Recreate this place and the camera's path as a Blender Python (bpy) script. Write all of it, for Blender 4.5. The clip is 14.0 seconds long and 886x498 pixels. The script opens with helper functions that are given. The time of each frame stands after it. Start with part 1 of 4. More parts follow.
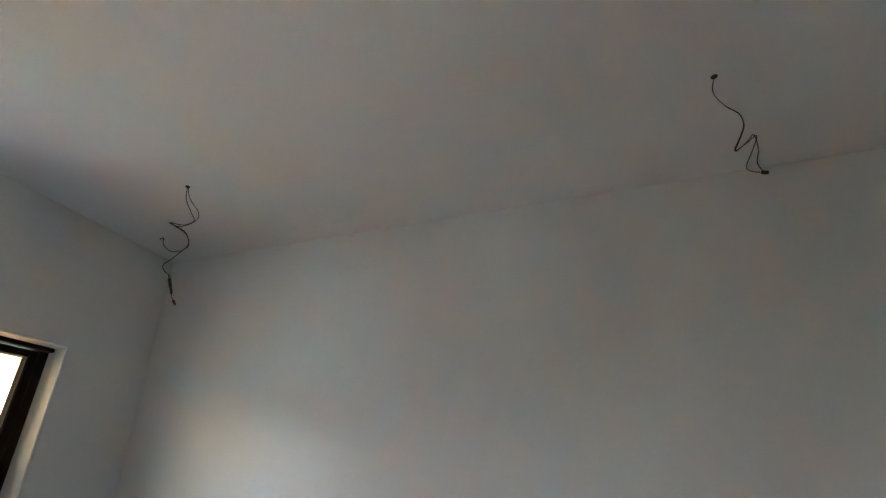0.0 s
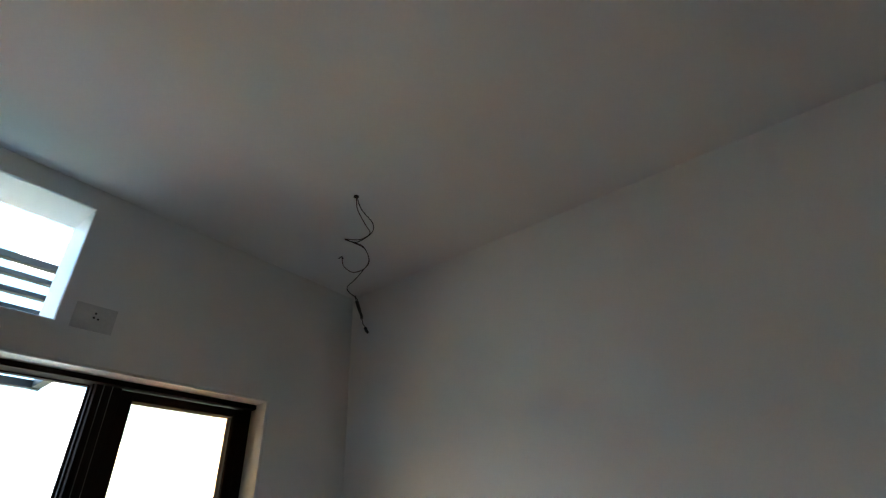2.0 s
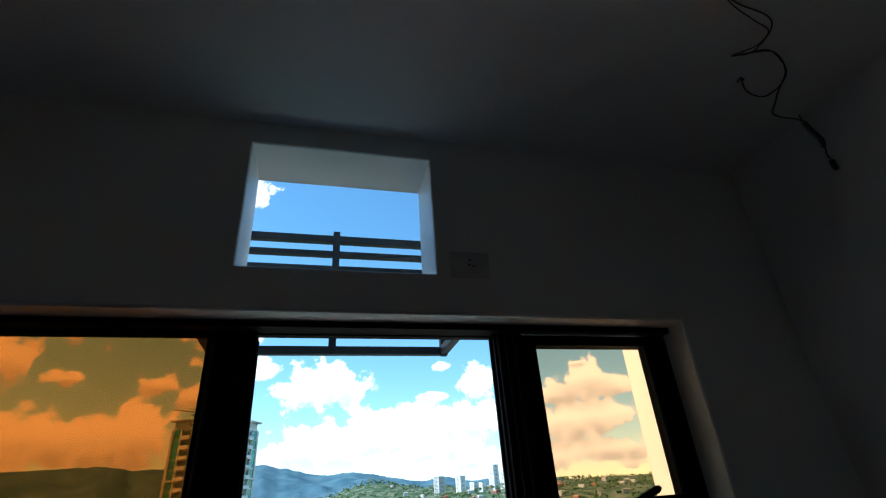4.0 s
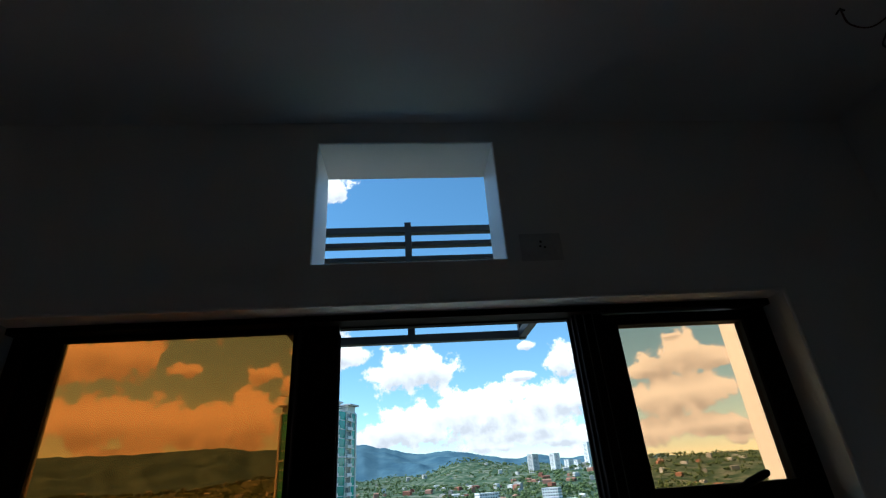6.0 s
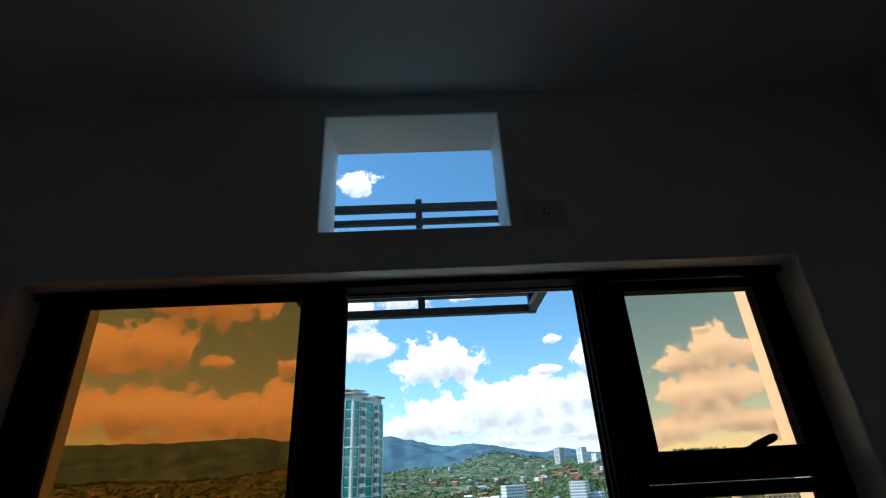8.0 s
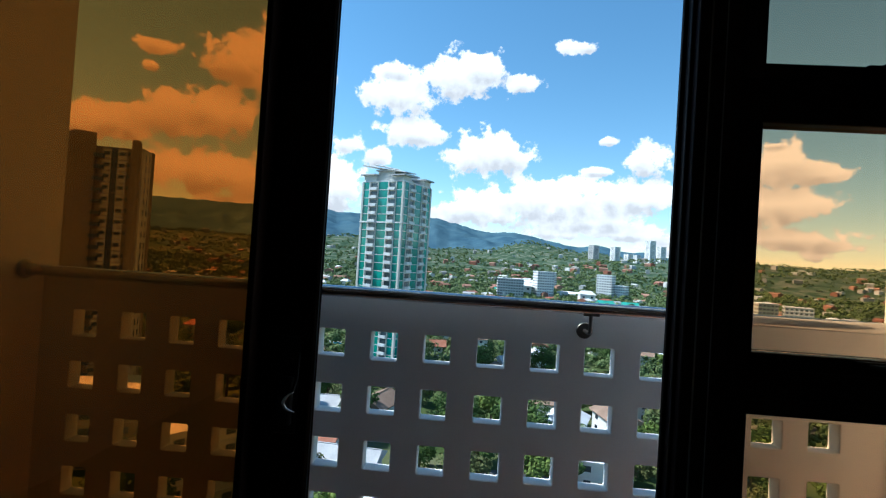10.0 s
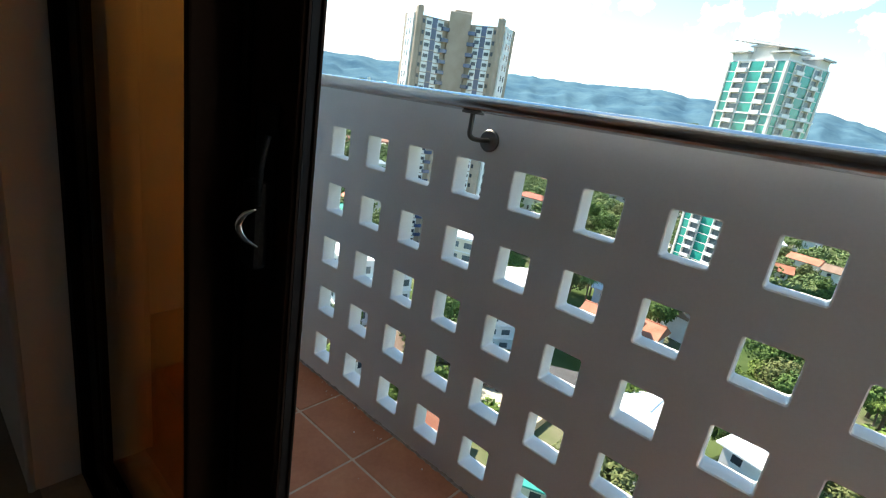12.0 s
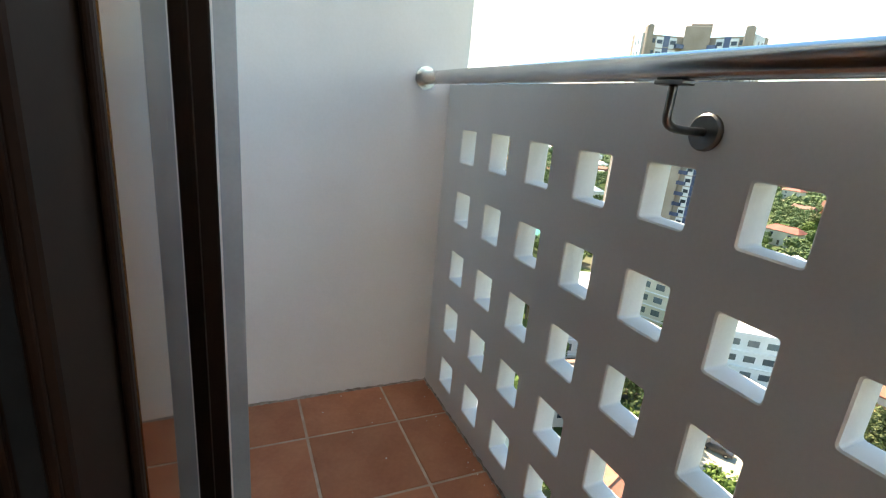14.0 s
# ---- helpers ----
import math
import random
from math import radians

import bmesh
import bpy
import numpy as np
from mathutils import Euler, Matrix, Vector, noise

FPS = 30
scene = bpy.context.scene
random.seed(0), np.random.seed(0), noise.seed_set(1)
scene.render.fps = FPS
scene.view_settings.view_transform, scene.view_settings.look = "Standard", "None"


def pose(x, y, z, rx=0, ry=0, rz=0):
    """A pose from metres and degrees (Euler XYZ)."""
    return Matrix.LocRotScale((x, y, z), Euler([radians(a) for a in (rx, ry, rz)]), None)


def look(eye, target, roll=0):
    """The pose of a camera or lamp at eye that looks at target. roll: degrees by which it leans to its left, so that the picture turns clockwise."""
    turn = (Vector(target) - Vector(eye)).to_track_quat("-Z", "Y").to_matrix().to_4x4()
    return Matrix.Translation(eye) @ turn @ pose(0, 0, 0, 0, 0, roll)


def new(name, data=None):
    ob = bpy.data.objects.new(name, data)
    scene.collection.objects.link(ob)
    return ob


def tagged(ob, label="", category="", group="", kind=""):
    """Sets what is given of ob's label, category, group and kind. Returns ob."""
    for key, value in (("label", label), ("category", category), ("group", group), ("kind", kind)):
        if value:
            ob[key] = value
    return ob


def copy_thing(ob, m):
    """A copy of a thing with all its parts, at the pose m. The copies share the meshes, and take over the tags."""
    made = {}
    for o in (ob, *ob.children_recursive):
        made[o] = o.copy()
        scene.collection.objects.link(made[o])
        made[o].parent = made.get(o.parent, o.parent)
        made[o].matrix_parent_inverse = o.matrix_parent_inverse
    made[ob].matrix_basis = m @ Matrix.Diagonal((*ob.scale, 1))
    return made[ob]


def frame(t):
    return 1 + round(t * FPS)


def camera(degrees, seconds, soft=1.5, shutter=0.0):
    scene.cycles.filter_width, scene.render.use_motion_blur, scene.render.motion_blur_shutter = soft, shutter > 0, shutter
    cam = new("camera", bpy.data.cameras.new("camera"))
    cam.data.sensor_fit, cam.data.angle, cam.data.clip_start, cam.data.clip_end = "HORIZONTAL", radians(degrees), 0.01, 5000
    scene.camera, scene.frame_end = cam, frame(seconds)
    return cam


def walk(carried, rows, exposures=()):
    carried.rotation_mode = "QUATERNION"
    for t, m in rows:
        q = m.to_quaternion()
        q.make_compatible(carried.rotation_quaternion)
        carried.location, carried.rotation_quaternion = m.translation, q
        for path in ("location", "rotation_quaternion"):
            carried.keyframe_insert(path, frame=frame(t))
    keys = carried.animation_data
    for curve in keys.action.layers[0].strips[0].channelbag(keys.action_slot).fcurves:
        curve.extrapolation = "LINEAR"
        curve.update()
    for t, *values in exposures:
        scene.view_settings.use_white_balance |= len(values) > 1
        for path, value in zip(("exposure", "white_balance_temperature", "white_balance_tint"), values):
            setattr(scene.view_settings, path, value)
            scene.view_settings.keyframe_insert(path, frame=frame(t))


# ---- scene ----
cam = camera(85.2, 14.0, soft=1.2)
PATH = [
    (0, (1.013, -3.306, 1.571), (2.734, -2.802, 2.456), -0.9),
    (0.5, (1.207, -3.241, 1.607), (2.835, -2.566, 2.554), -1.1),
    (1, (1.278, -3.118, 1.637), (2.825, -2.299, 2.605), -1.9),
    (1.5, (1.356, -2.953, 1.678), (2.822, -2.034, 2.681), -2.0),
    (2, (1.422, -2.792, 1.649), (2.824, -1.806, 2.681), -3.3),
    (2.5, (1.566, -2.604, 1.626), (2.787, -1.353, 2.597), -3.4),
    (3, (1.558, -2.41, 1.598), (2.528, -0.94, 2.546), -4.6),
    (3.5, (1.507, -2.307, 1.661), (2.19, -0.689, 2.617), -3.9),
    (4, (1.512, -2.216, 1.71), (1.993, -0.511, 2.639), -4.2),
    (6.5, (1.544, -2.211, 1.728), (1.683, -0.421, 2.61), -3.8),
    (7, (1.551, -2.207, 1.723), (1.653, -0.419, 2.613), -3.8),
    (7.2, (1.555, -2.209, 1.717), (1.646, -0.422, 2.61), -3.8),
    (9.3, (1.659, -1.99, 1.43), (1.617, -0.046, 1.899), 0.2),
    (9.5, (1.646, -1.918, 1.391), (1.569, 0.051, 1.734), 0.9),
    (10, (1.664, -1.761, 1.269), (1.53, 0.234, 1.304), 3.7),
    (10.5, (1.768, -1.579, 1.217), (1.541, 0.402, 1.065), 5.2),
    (11, (1.831, -1.401, 1.149), (1.429, 0.527, 0.798), 7.4),
    (11.5, (1.801, -1.232, 1.115), (1.042, 0.548, 0.608), 9.1),
    (12, (1.782, -1.052, 1.113), (0.564, 0.429, 0.545), 9.2),
    (12.5, (1.703, -0.952, 1.098), (0.193, 0.24, 0.551), 9.2),
    (13, (1.631, -0.88, 1.11), (0.01, 0.181, 0.611), 8.9),
    (13.5, (1.589, -0.781, 1.08), (-0.104, 0.165, 0.592), 7.4),
    (14, (1.563, -0.682, 1.044), (-0.182, 0.116, 0.479), 5.2),
]
EXPOSURES = [(0, 4.4, 6400, 5.5), (1.0, 4.0, 6400, 5.5), (2.0, 3.55, 6500, 6.0), (2.6, 3.05, 6200, 4.5), (3.0, 2.05, 5900, 3.0), (3.5, 1.4, 5800, 3.0), (4.0, 1.0, 5800, 3.0), (6.5, 0.6, 5800, 3.5), (9.5, 0.6, 5800, 3.5), (10.5, 0.5, 5800, 3.5), (11.0, 0.7, 6200, 5.5), (11.5, 1.05, 6500, 6.5), (12.0, 1.7, 7200, 7.5), (12.5, 2.0, 7700, 9.5), (13.0, 1.95, 7700, 10), (13.5, 1.65, 7600, 9.5), (14.0, 2.0, 8200, 11.8)]
walk(cam, [(t, look(eye, target, roll)) for t, eye, target, roll in PATH], EXPOSURES)
CLOUD_LIGHT = 0.9

# ---- light ----
SUN_EL, SUN_AZ = radians(48), radians(277)
world = bpy.data.worlds.new("sky")
scene.world = world
world.use_nodes = True
wn = world.node_tree
sky = wn.nodes.new("ShaderNodeTexSky")
sky.sky_type, sky.sun_disc = "NISHITA", False
sky.sun_elevation, sky.sun_rotation = SUN_EL, SUN_AZ
sky.air_density, sky.dust_density, sky.ozone_density = 1.0, 0.0, 2.6
wn.nodes["Background"].inputs["Strength"].default_value = 0.12
deep = wn.nodes.new("ShaderNodeHueSaturation")
deep.inputs["Hue"].default_value, deep.inputs["Saturation"].default_value, deep.inputs["Value"].default_value = 0.489, 1.14, 1.04
wn.links.new(sky.outputs["Color"], deep.inputs["Color"])
wn.links.new(deep.outputs["Color"], wn.nodes["Background"].inputs["Color"])
sun = new("sun", bpy.data.lights.new("sun", "SUN"))
sun.data.energy, sun.data.angle, sun.data.color = 5.0, radians(0.5), (1.0, 0.965, 0.91)
sun.matrix_world = look((0, 0, 60), (-math.sin(SUN_AZ) * 10, -math.cos(SUN_AZ) * 10, 60 - 10 * math.tan(SUN_EL)))


# ---- materials ----
def material(name):
    m = bpy.data.materials.new(name)
    m.use_nodes = True
    return m, m.node_tree, m.node_tree.nodes["Principled BSDF"]


def surface(name, c1, c2, scale=8.0, rough=0.7, metal=0.0, bump=0.2, fine=90.0, spread=0.35, vary=0.0, relief=0.004, spec=0.5):
    """Two colours mixed by a broad noise and a fine grain, with a bump of the grain."""
    m, t, b = material(name)
    co = t.nodes.new("ShaderNodeTexCoord")
    n1, n2 = t.nodes.new("ShaderNodeTexNoise"), t.nodes.new("ShaderNodeTexNoise")
    n1.inputs["Scale"].default_value, n1.inputs["Detail"].default_value = scale, 6
    n2.inputs["Scale"].default_value, n2.inputs["Detail"].default_value = fine, 4
    for n in (n1, n2):
        t.links.new(co.outputs["Object"], n.inputs["Vector"])
    add = t.nodes.new("ShaderNodeMath")
    add.operation = "MULTIPLY_ADD"
    add.inputs[1].default_value = 0.3
    t.links.new(n2.outputs["Fac"], add.inputs[0])
    t.links.new(n1.outputs["Fac"], add.inputs[2])
    ramp = t.nodes.new("ShaderNodeValToRGB")
    ramp.color_ramp.elements[0].position, ramp.color_ramp.elements[1].position = 0.65 - spread / 2, 0.65 + spread / 2
    ramp.color_ramp.elements[0].color, ramp.color_ramp.elements[1].color = (*c1, 1), (*c2, 1)
    t.links.new(add.outputs[0], ramp.inputs["Fac"])
    out = ramp.outputs["Color"]
    if vary:
        info, hsv, rng = t.nodes.new("ShaderNodeObjectInfo"), t.nodes.new("ShaderNodeHueSaturation"), t.nodes.new("ShaderNodeMapRange")
        rng.inputs["To Min"].default_value, rng.inputs["To Max"].default_value = 1 - vary, 1 + vary
        t.links.new(info.outputs["Random"], rng.inputs["Value"])
        t.links.new(rng.outputs["Result"], hsv.inputs["Value"])
        t.links.new(out, hsv.inputs["Color"])
        out = hsv.outputs["Color"]
    t.links.new(out, b.inputs["Base Color"])
    b.inputs["Roughness"].default_value, b.inputs["Metallic"].default_value = rough, metal
    b.inputs["Specular IOR Level"].default_value = spec
    if bump:
        bn = t.nodes.new("ShaderNodeBump")
        bn.inputs["Strength"].default_value, bn.inputs["Distance"].default_value = bump, relief
        t.links.new(n2.outputs["Fac"], bn.inputs["Height"])
        t.links.new(bn.outputs["Normal"], b.inputs["Normal"])
    return m


def tinted_glass(name, tint):
    """A pane: tinted see-through, with the gloss of glass on both faces."""
    m, t, b = material(name)
    t.nodes.remove(b)
    tr, gl, mix, lw, pw, ma = (t.nodes.new("ShaderNode" + k) for k in ("BsdfTransparent", "BsdfGlossy", "MixShader", "LayerWeight", "Math", "Math"))
    tr.inputs["Color"].default_value = (*[c ** 0.5 for c in tint], 1)
    gl.inputs["Roughness"].default_value = 0.01
    lw.inputs["Blend"].default_value = 0.5
    pw.operation, ma.operation = "POWER", "MULTIPLY_ADD"
    pw.inputs[1].default_value, ma.inputs[1].default_value, ma.inputs[2].default_value = 5.0, 0.96, 0.04
    t.links.new(lw.outputs["Facing"], pw.inputs[0])
    t.links.new(pw.outputs[0], ma.inputs[0])
    t.links.new(ma.outputs[0], mix.inputs["Fac"])
    t.links.new(tr.outputs[0], mix.inputs[1])
    t.links.new(gl.outputs[0], mix.inputs[2])
    t.links.new(mix.outputs[0], t.nodes["Material Output"].inputs["Surface"])
    return m


PLASTER = surface("white_plaster", (0.74, 0.735, 0.72), (0.80, 0.795, 0.78), scale=1.6, rough=0.46, bump=0.2, fine=160, relief=0.0015)
CEILING = surface("ceiling_paint", (0.75, 0.745, 0.73), (0.80, 0.795, 0.785), scale=1.2, rough=0.8, bump=0.15, fine=120, relief=0.001)
RENDER = surface("balcony_plaster", (0.74, 0.73, 0.71), (0.81, 0.80, 0.785), scale=2.5, rough=0.8, bump=0.2, fine=140, relief=0.002)
PATCH = surface("grey_filler", (0.54, 0.54, 0.535), (0.66, 0.655, 0.645), scale=14, rough=0.85, bump=0.3)
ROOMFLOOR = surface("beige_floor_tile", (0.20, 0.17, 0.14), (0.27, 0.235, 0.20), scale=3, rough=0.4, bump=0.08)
TERRA = surface("terracotta_tile", (0.40, 0.135, 0.065), (0.56, 0.235, 0.125), scale=7, rough=0.6, bump=0.3, fine=70, spread=0.5, vary=0.10, relief=0.002)
GROUT = surface("pale_grout", (0.50, 0.36, 0.27), (0.64, 0.50, 0.40), scale=20, rough=0.9, bump=0.4)
BRONZE = surface("dark_bronze_aluminium", (0.011, 0.0052, 0.0033), (0.018, 0.0085, 0.005), scale=5, rough=0.55, metal=0.0, bump=0.05, fine=240, relief=0.0005, spec=0.05)
RUBBER = surface("black_rubber", (0.006, 0.006, 0.006), (0.012, 0.012, 0.012), scale=30, rough=0.7, bump=0.1, spec=0.15)
TRIM = surface("grey_aluminium_trim", (0.30, 0.34, 0.37), (0.36, 0.40, 0.43), scale=6, rough=0.45, metal=0.3, bump=0.05)
STEEL = surface("brushed_stainless_steel", (0.46, 0.45, 0.44), (0.58, 0.57, 0.55), scale=12, rough=0.22, metal=1.0, bump=0.06, fine=300, relief=0.0004)
DARKSTEEL = surface("dark_steel", (0.16, 0.15, 0.14), (0.24, 0.23, 0.22), scale=12, rough=0.33, metal=1.0, bump=0.06)
CAGE = surface("charcoal_paint", (0.022, 0.024, 0.028), (0.035, 0.037, 0.042), scale=9, rough=0.5, bump=0.1)
GLASS = tinted_glass("bronze_glass", (0.87, 0.52, 0.27))
DOOR_GLASS = tinted_glass("deep_bronze_glass", (0.71, 0.38, 0.138))
WIRE_DARK = surface("black_wire", (0.010, 0.009, 0.009), (0.018, 0.016, 0.015), scale=40, rough=0.5, bump=0)
WIRE_RED = surface("red_wire", (0.055, 0.012, 0.007), (0.085, 0.02, 0.012), scale=40, rough=0.5, bump=0)
TAPE = surface("black_tape", (0.008, 0.008, 0.008), (0.016, 0.016, 0.016), scale=60, rough=0.35, bump=0.3)
HOLE_SHADE = surface("dark_hole", (0.02, 0.017, 0.014), (0.03, 0.025, 0.02), scale=40, rough=0.9, bump=0)


# ---- mesh helpers ----
def mesh_of(name, bm, mat, smooth=False):
    me = bpy.data.meshes.new(name)
    bm.normal_update()
    bm.to_mesh(me)
    bm.free()
    for p in me.polygons:
        p.use_smooth = smooth
    me.materials.append(mat)
    return me


def part(name, bm, mat, parent=None, label="", smooth=False):
    ob = new(name, mesh_of(name, bm, mat, smooth))
    ob.parent = parent
    return tagged(ob, label) if label else ob


def thing(name, label, category, kind="", group="", at=(0, 0, 0)):
    ob = new(name)
    ob.location = at
    return tagged(ob, label, category, group, kind)


def box(bm, x0, x1, y0, y1, z0, z1, bevel=0.0, seg=2):
    r = bmesh.ops.create_cube(bm, size=1, matrix=Matrix.Translation(((x0 + x1) / 2, (y0 + y1) / 2, (z0 + z1) / 2)) @ Matrix.Diagonal((x1 - x0, y1 - y0, z1 - z0, 1)))
    if bevel:
        edges = {e for v in r["verts"] for e in v.link_edges}
        bmesh.ops.bevel(bm, geom=list(edges), offset=bevel, segments=seg, affect="EDGES", profile=0.5)
    return bm


def boxes(*rows, bevel=0.0, seg=2):
    bm = bmesh.new()
    for r in rows:
        box(bm, *r, bevel=bevel, seg=seg)
    return bm


def tube(bm, pts, radius, n=10):
    """A round tube along points, closed at both ends."""
    pts = [Vector(p) for p in pts]
    rings, up = [], Vector((0.13, 0.27, 0.95))
    for i, p in enumerate(pts):
        d = (pts[min(i + 1, len(pts) - 1)] - pts[max(i - 1, 0)]).normalized()
        a = d.cross(up).normalized()
        b = d.cross(a)
        up = -b if b.dot(up) < 0 else b
        rad = radius[i] if isinstance(radius, (list, tuple)) else radius
        rings.append([bm.verts.new(p + rad * (math.cos(k * math.tau / n) * a + math.sin(k * math.tau / n) * b)) for k in range(n)])
    for r, s in zip(rings, rings[1:]):
        for k in range(n):
            bm.faces.new((r[k], r[(k + 1) % n], s[(k + 1) % n], s[k]))
    bm.faces.new(rings[0][::-1])
    bm.faces.new(rings[-1])
    bmesh.ops.recalc_face_normals(bm, faces=bm.faces)
    return bm


def spline(pts, n=10):
    """Points along a smooth curve through pts."""
    p = [Vector(q) for q in pts]
    p = [2 * p[0] - p[1], *p, 2 * p[-1] - p[-2]]
    out = []
    for i in range(1, len(p) - 2):
        a, b, c, d = p[i - 1:i + 3]
        for k in range(n):
            u = k / n
            out.append(0.5 * (2 * b + (c - a) * u + (2 * a - 5 * b + 4 * c - d) * u * u + (3 * b - a - 3 * c + d) * u ** 3))
    return out + [p[-2]]


# ---- the room ----
LEFT, RIGHT, BACK, WALL_IN, WALL_OUT, CEIL = -0.45, 3.17, -5.3, -0.91, -0.665, 2.860
OX0, OX1, OZ1 = 0.43, 2.70, 2.202           # the window's opening
CX0, CX1, CZ0, CZ1 = 1.273, 1.854, 2.334, 2.773  # the high opening

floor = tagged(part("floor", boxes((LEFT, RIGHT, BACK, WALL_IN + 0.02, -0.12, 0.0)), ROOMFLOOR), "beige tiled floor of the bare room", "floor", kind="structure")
tagged(part("ceiling", boxes((LEFT - 0.2, RIGHT + 0.2, BACK - 0.2, WALL_IN, CEIL, CEIL + 0.2)), CEILING), "white painted ceiling", "ceiling", kind="structure")
tagged(part("wall_left", boxes((LEFT - 0.2, LEFT, BACK, WALL_IN, -0.12, CEIL)), PLASTER), "plain white plaster wall", "wall", kind="structure")
tagged(part("wall_right", boxes((RIGHT, RIGHT + 0.2, BACK, WALL_IN, -0.12, CEIL)), PLASTER), "plain white plaster wall", "wall", kind="structure")
# unseen closing wall, set near so it bounces light onto the window wall
tagged(part("wall_back", boxes((LEFT - 0.2, RIGHT + 0.2, BACK - 0.2, BACK, -0.12, CEIL)), PLASTER), "plain white plaster wall", "wall", kind="structure")


def wall_with_openings():
    """The window wall: piers and lintels around the two openings, the upper opening's reveals slightly splayed."""
    bm = bmesh.new()
    y0, y1 = WALL_IN, WALL_OUT
    # unseen wall up to 9 m and past the room, added to block sun
    box(bm, LEFT - 6, OX0, y0, y1, -0.3, OZ1)
    box(bm, OX1, RIGHT + 6, y0, y1, -0.3, OZ1)
    box(bm, LEFT - 6, CX0 - 0.06, y0, y1, OZ1, 9.0)
    box(bm, CX1 + 0.06, RIGHT + 6, y0, y1, OZ1, 9.0)
    box(bm, CX0 - 0.06, CX1 + 0.06, y0, y1, OZ1, CZ0 - 0.06)
    box(bm, CX0 - 0.06, CX1 + 0.06, y0, y1, CZ1 + 0.06, 9.0)
    yo = WALL_OUT
    a = [(CX0 - 0.06, CZ0 - 0.06), (CX1 + 0.06, CZ0 - 0.06), (CX1 + 0.06, CZ1 + 0.06), (CX0 - 0.06, CZ1 + 0.06)]
    b = [(CX0, CZ0), (CX1, CZ0), (CX1, CZ1), (CX0, CZ1)]
    c = [(CX0 - 0.005, CZ0), (CX1 + 0.010, CZ0), (CX1 + 0.010, CZ1 + 0.026), (CX0 - 0.005, CZ1 + 0.026)]
    rows = [[bm.verts.new((x, y, z)) for x, z in q] for q, y in ((a, y0), ([(x + (0.004 if i in (1, 2) else -0.004), z + (0.004 if i > 1 else -0.004)) for i, (x, z) in enumerate(b)], y0), (b, y0 + 0.005), (c, yo), (a, yo))]
    for r, s in zip(rows, rows[1:]):
        for k in range(4):
            bm.faces.new((r[k], r[(k + 1) % 4], s[(k + 1) % 4], s[k]))
    return bm


tagged(part("wall_window", wall_with_openings(), PLASTER), "white plaster wall with a wide window and a small high opening", "wall", kind="structure")
# rounded plaster lip round the wide opening
lip = bmesh.new()
tube(lip, [(OX0 - 0.004, WALL_IN + 0.006, 0.0), (OX0 - 0.004, WALL_IN + 0.006, OZ1 + 0.004), (OX1 + 0.004, WALL_IN + 0.006, OZ1 + 0.004), (OX1 + 0.004, WALL_IN + 0.006, 0.0)], 0.0085, 10)
tagged(part("trim", lip, PLASTER, smooth=True), "rounded plaster edge of the window opening", "trim", kind="structure")

# ---- window frame, sliding panel and awning sashes ----
Y0, Y1, HEAD = -0.80, -0.708, 2.188
window = thing("window_1", "dark bronze aluminium window frame with a sliding door and awning sashes", "window frame", kind="structure")
part("jamb", boxes((OX0, OX0 + 0.045, Y0, Y1, 0, OZ1), bevel=0.004), BRONZE, window)
part("jamb", boxes((OX1 - 0.045, OX1, Y0, Y1, 0, OZ1), bevel=0.004), BRONZE, window)
part("head", boxes((OX0 + 0.045, OX1 - 0.045, Y0, Y1, HEAD, OZ1), (OX0 + 0.045, 2.066, Y0 + 0.05, Y0 + 0.056, HEAD - 0.004, HEAD), (OX0, OX1, Y0 - 0.032, Y0, HEAD - 0.006, OZ1 - 0.001), bevel=0.001), BRONZE, window)
part("sill_track", boxes((OX0 + 0.045, OX1 - 0.045, Y0, Y1, 0, 0.03), (OX0 + 0.045, 2.066, Y0 + 0.02, Y0 + 0.026, 0.03, 0.045), (OX0 + 0.045, 2.066, Y0 + 0.06, Y0 + 0.066, 0.03, 0.045), bevel=0.002), BRONZE, window)
part("mullion", boxes((2.073, 2.158, Y0, Y1, 0.03, HEAD), (2.066, 2.073, Y0 + 0.02, Y0 + 0.032, 0.03, HEAD), (2.066, 2.073, Y0 + 0.06, Y0 + 0.072, 0.03, HEAD), bevel=0.003), BRONZE, window)
part("transom", boxes((2.158, OX1 - 0.045, Y0 + 0.01, Y1 - 0.01, 1.605, 1.655), bevel=0.003), BRONZE, window)
part("transom", boxes((2.158, OX1 - 0.045, Y0 + 0.01, Y1 - 0.01, 1.045, 1.095), bevel=0.003), BRONZE, window)


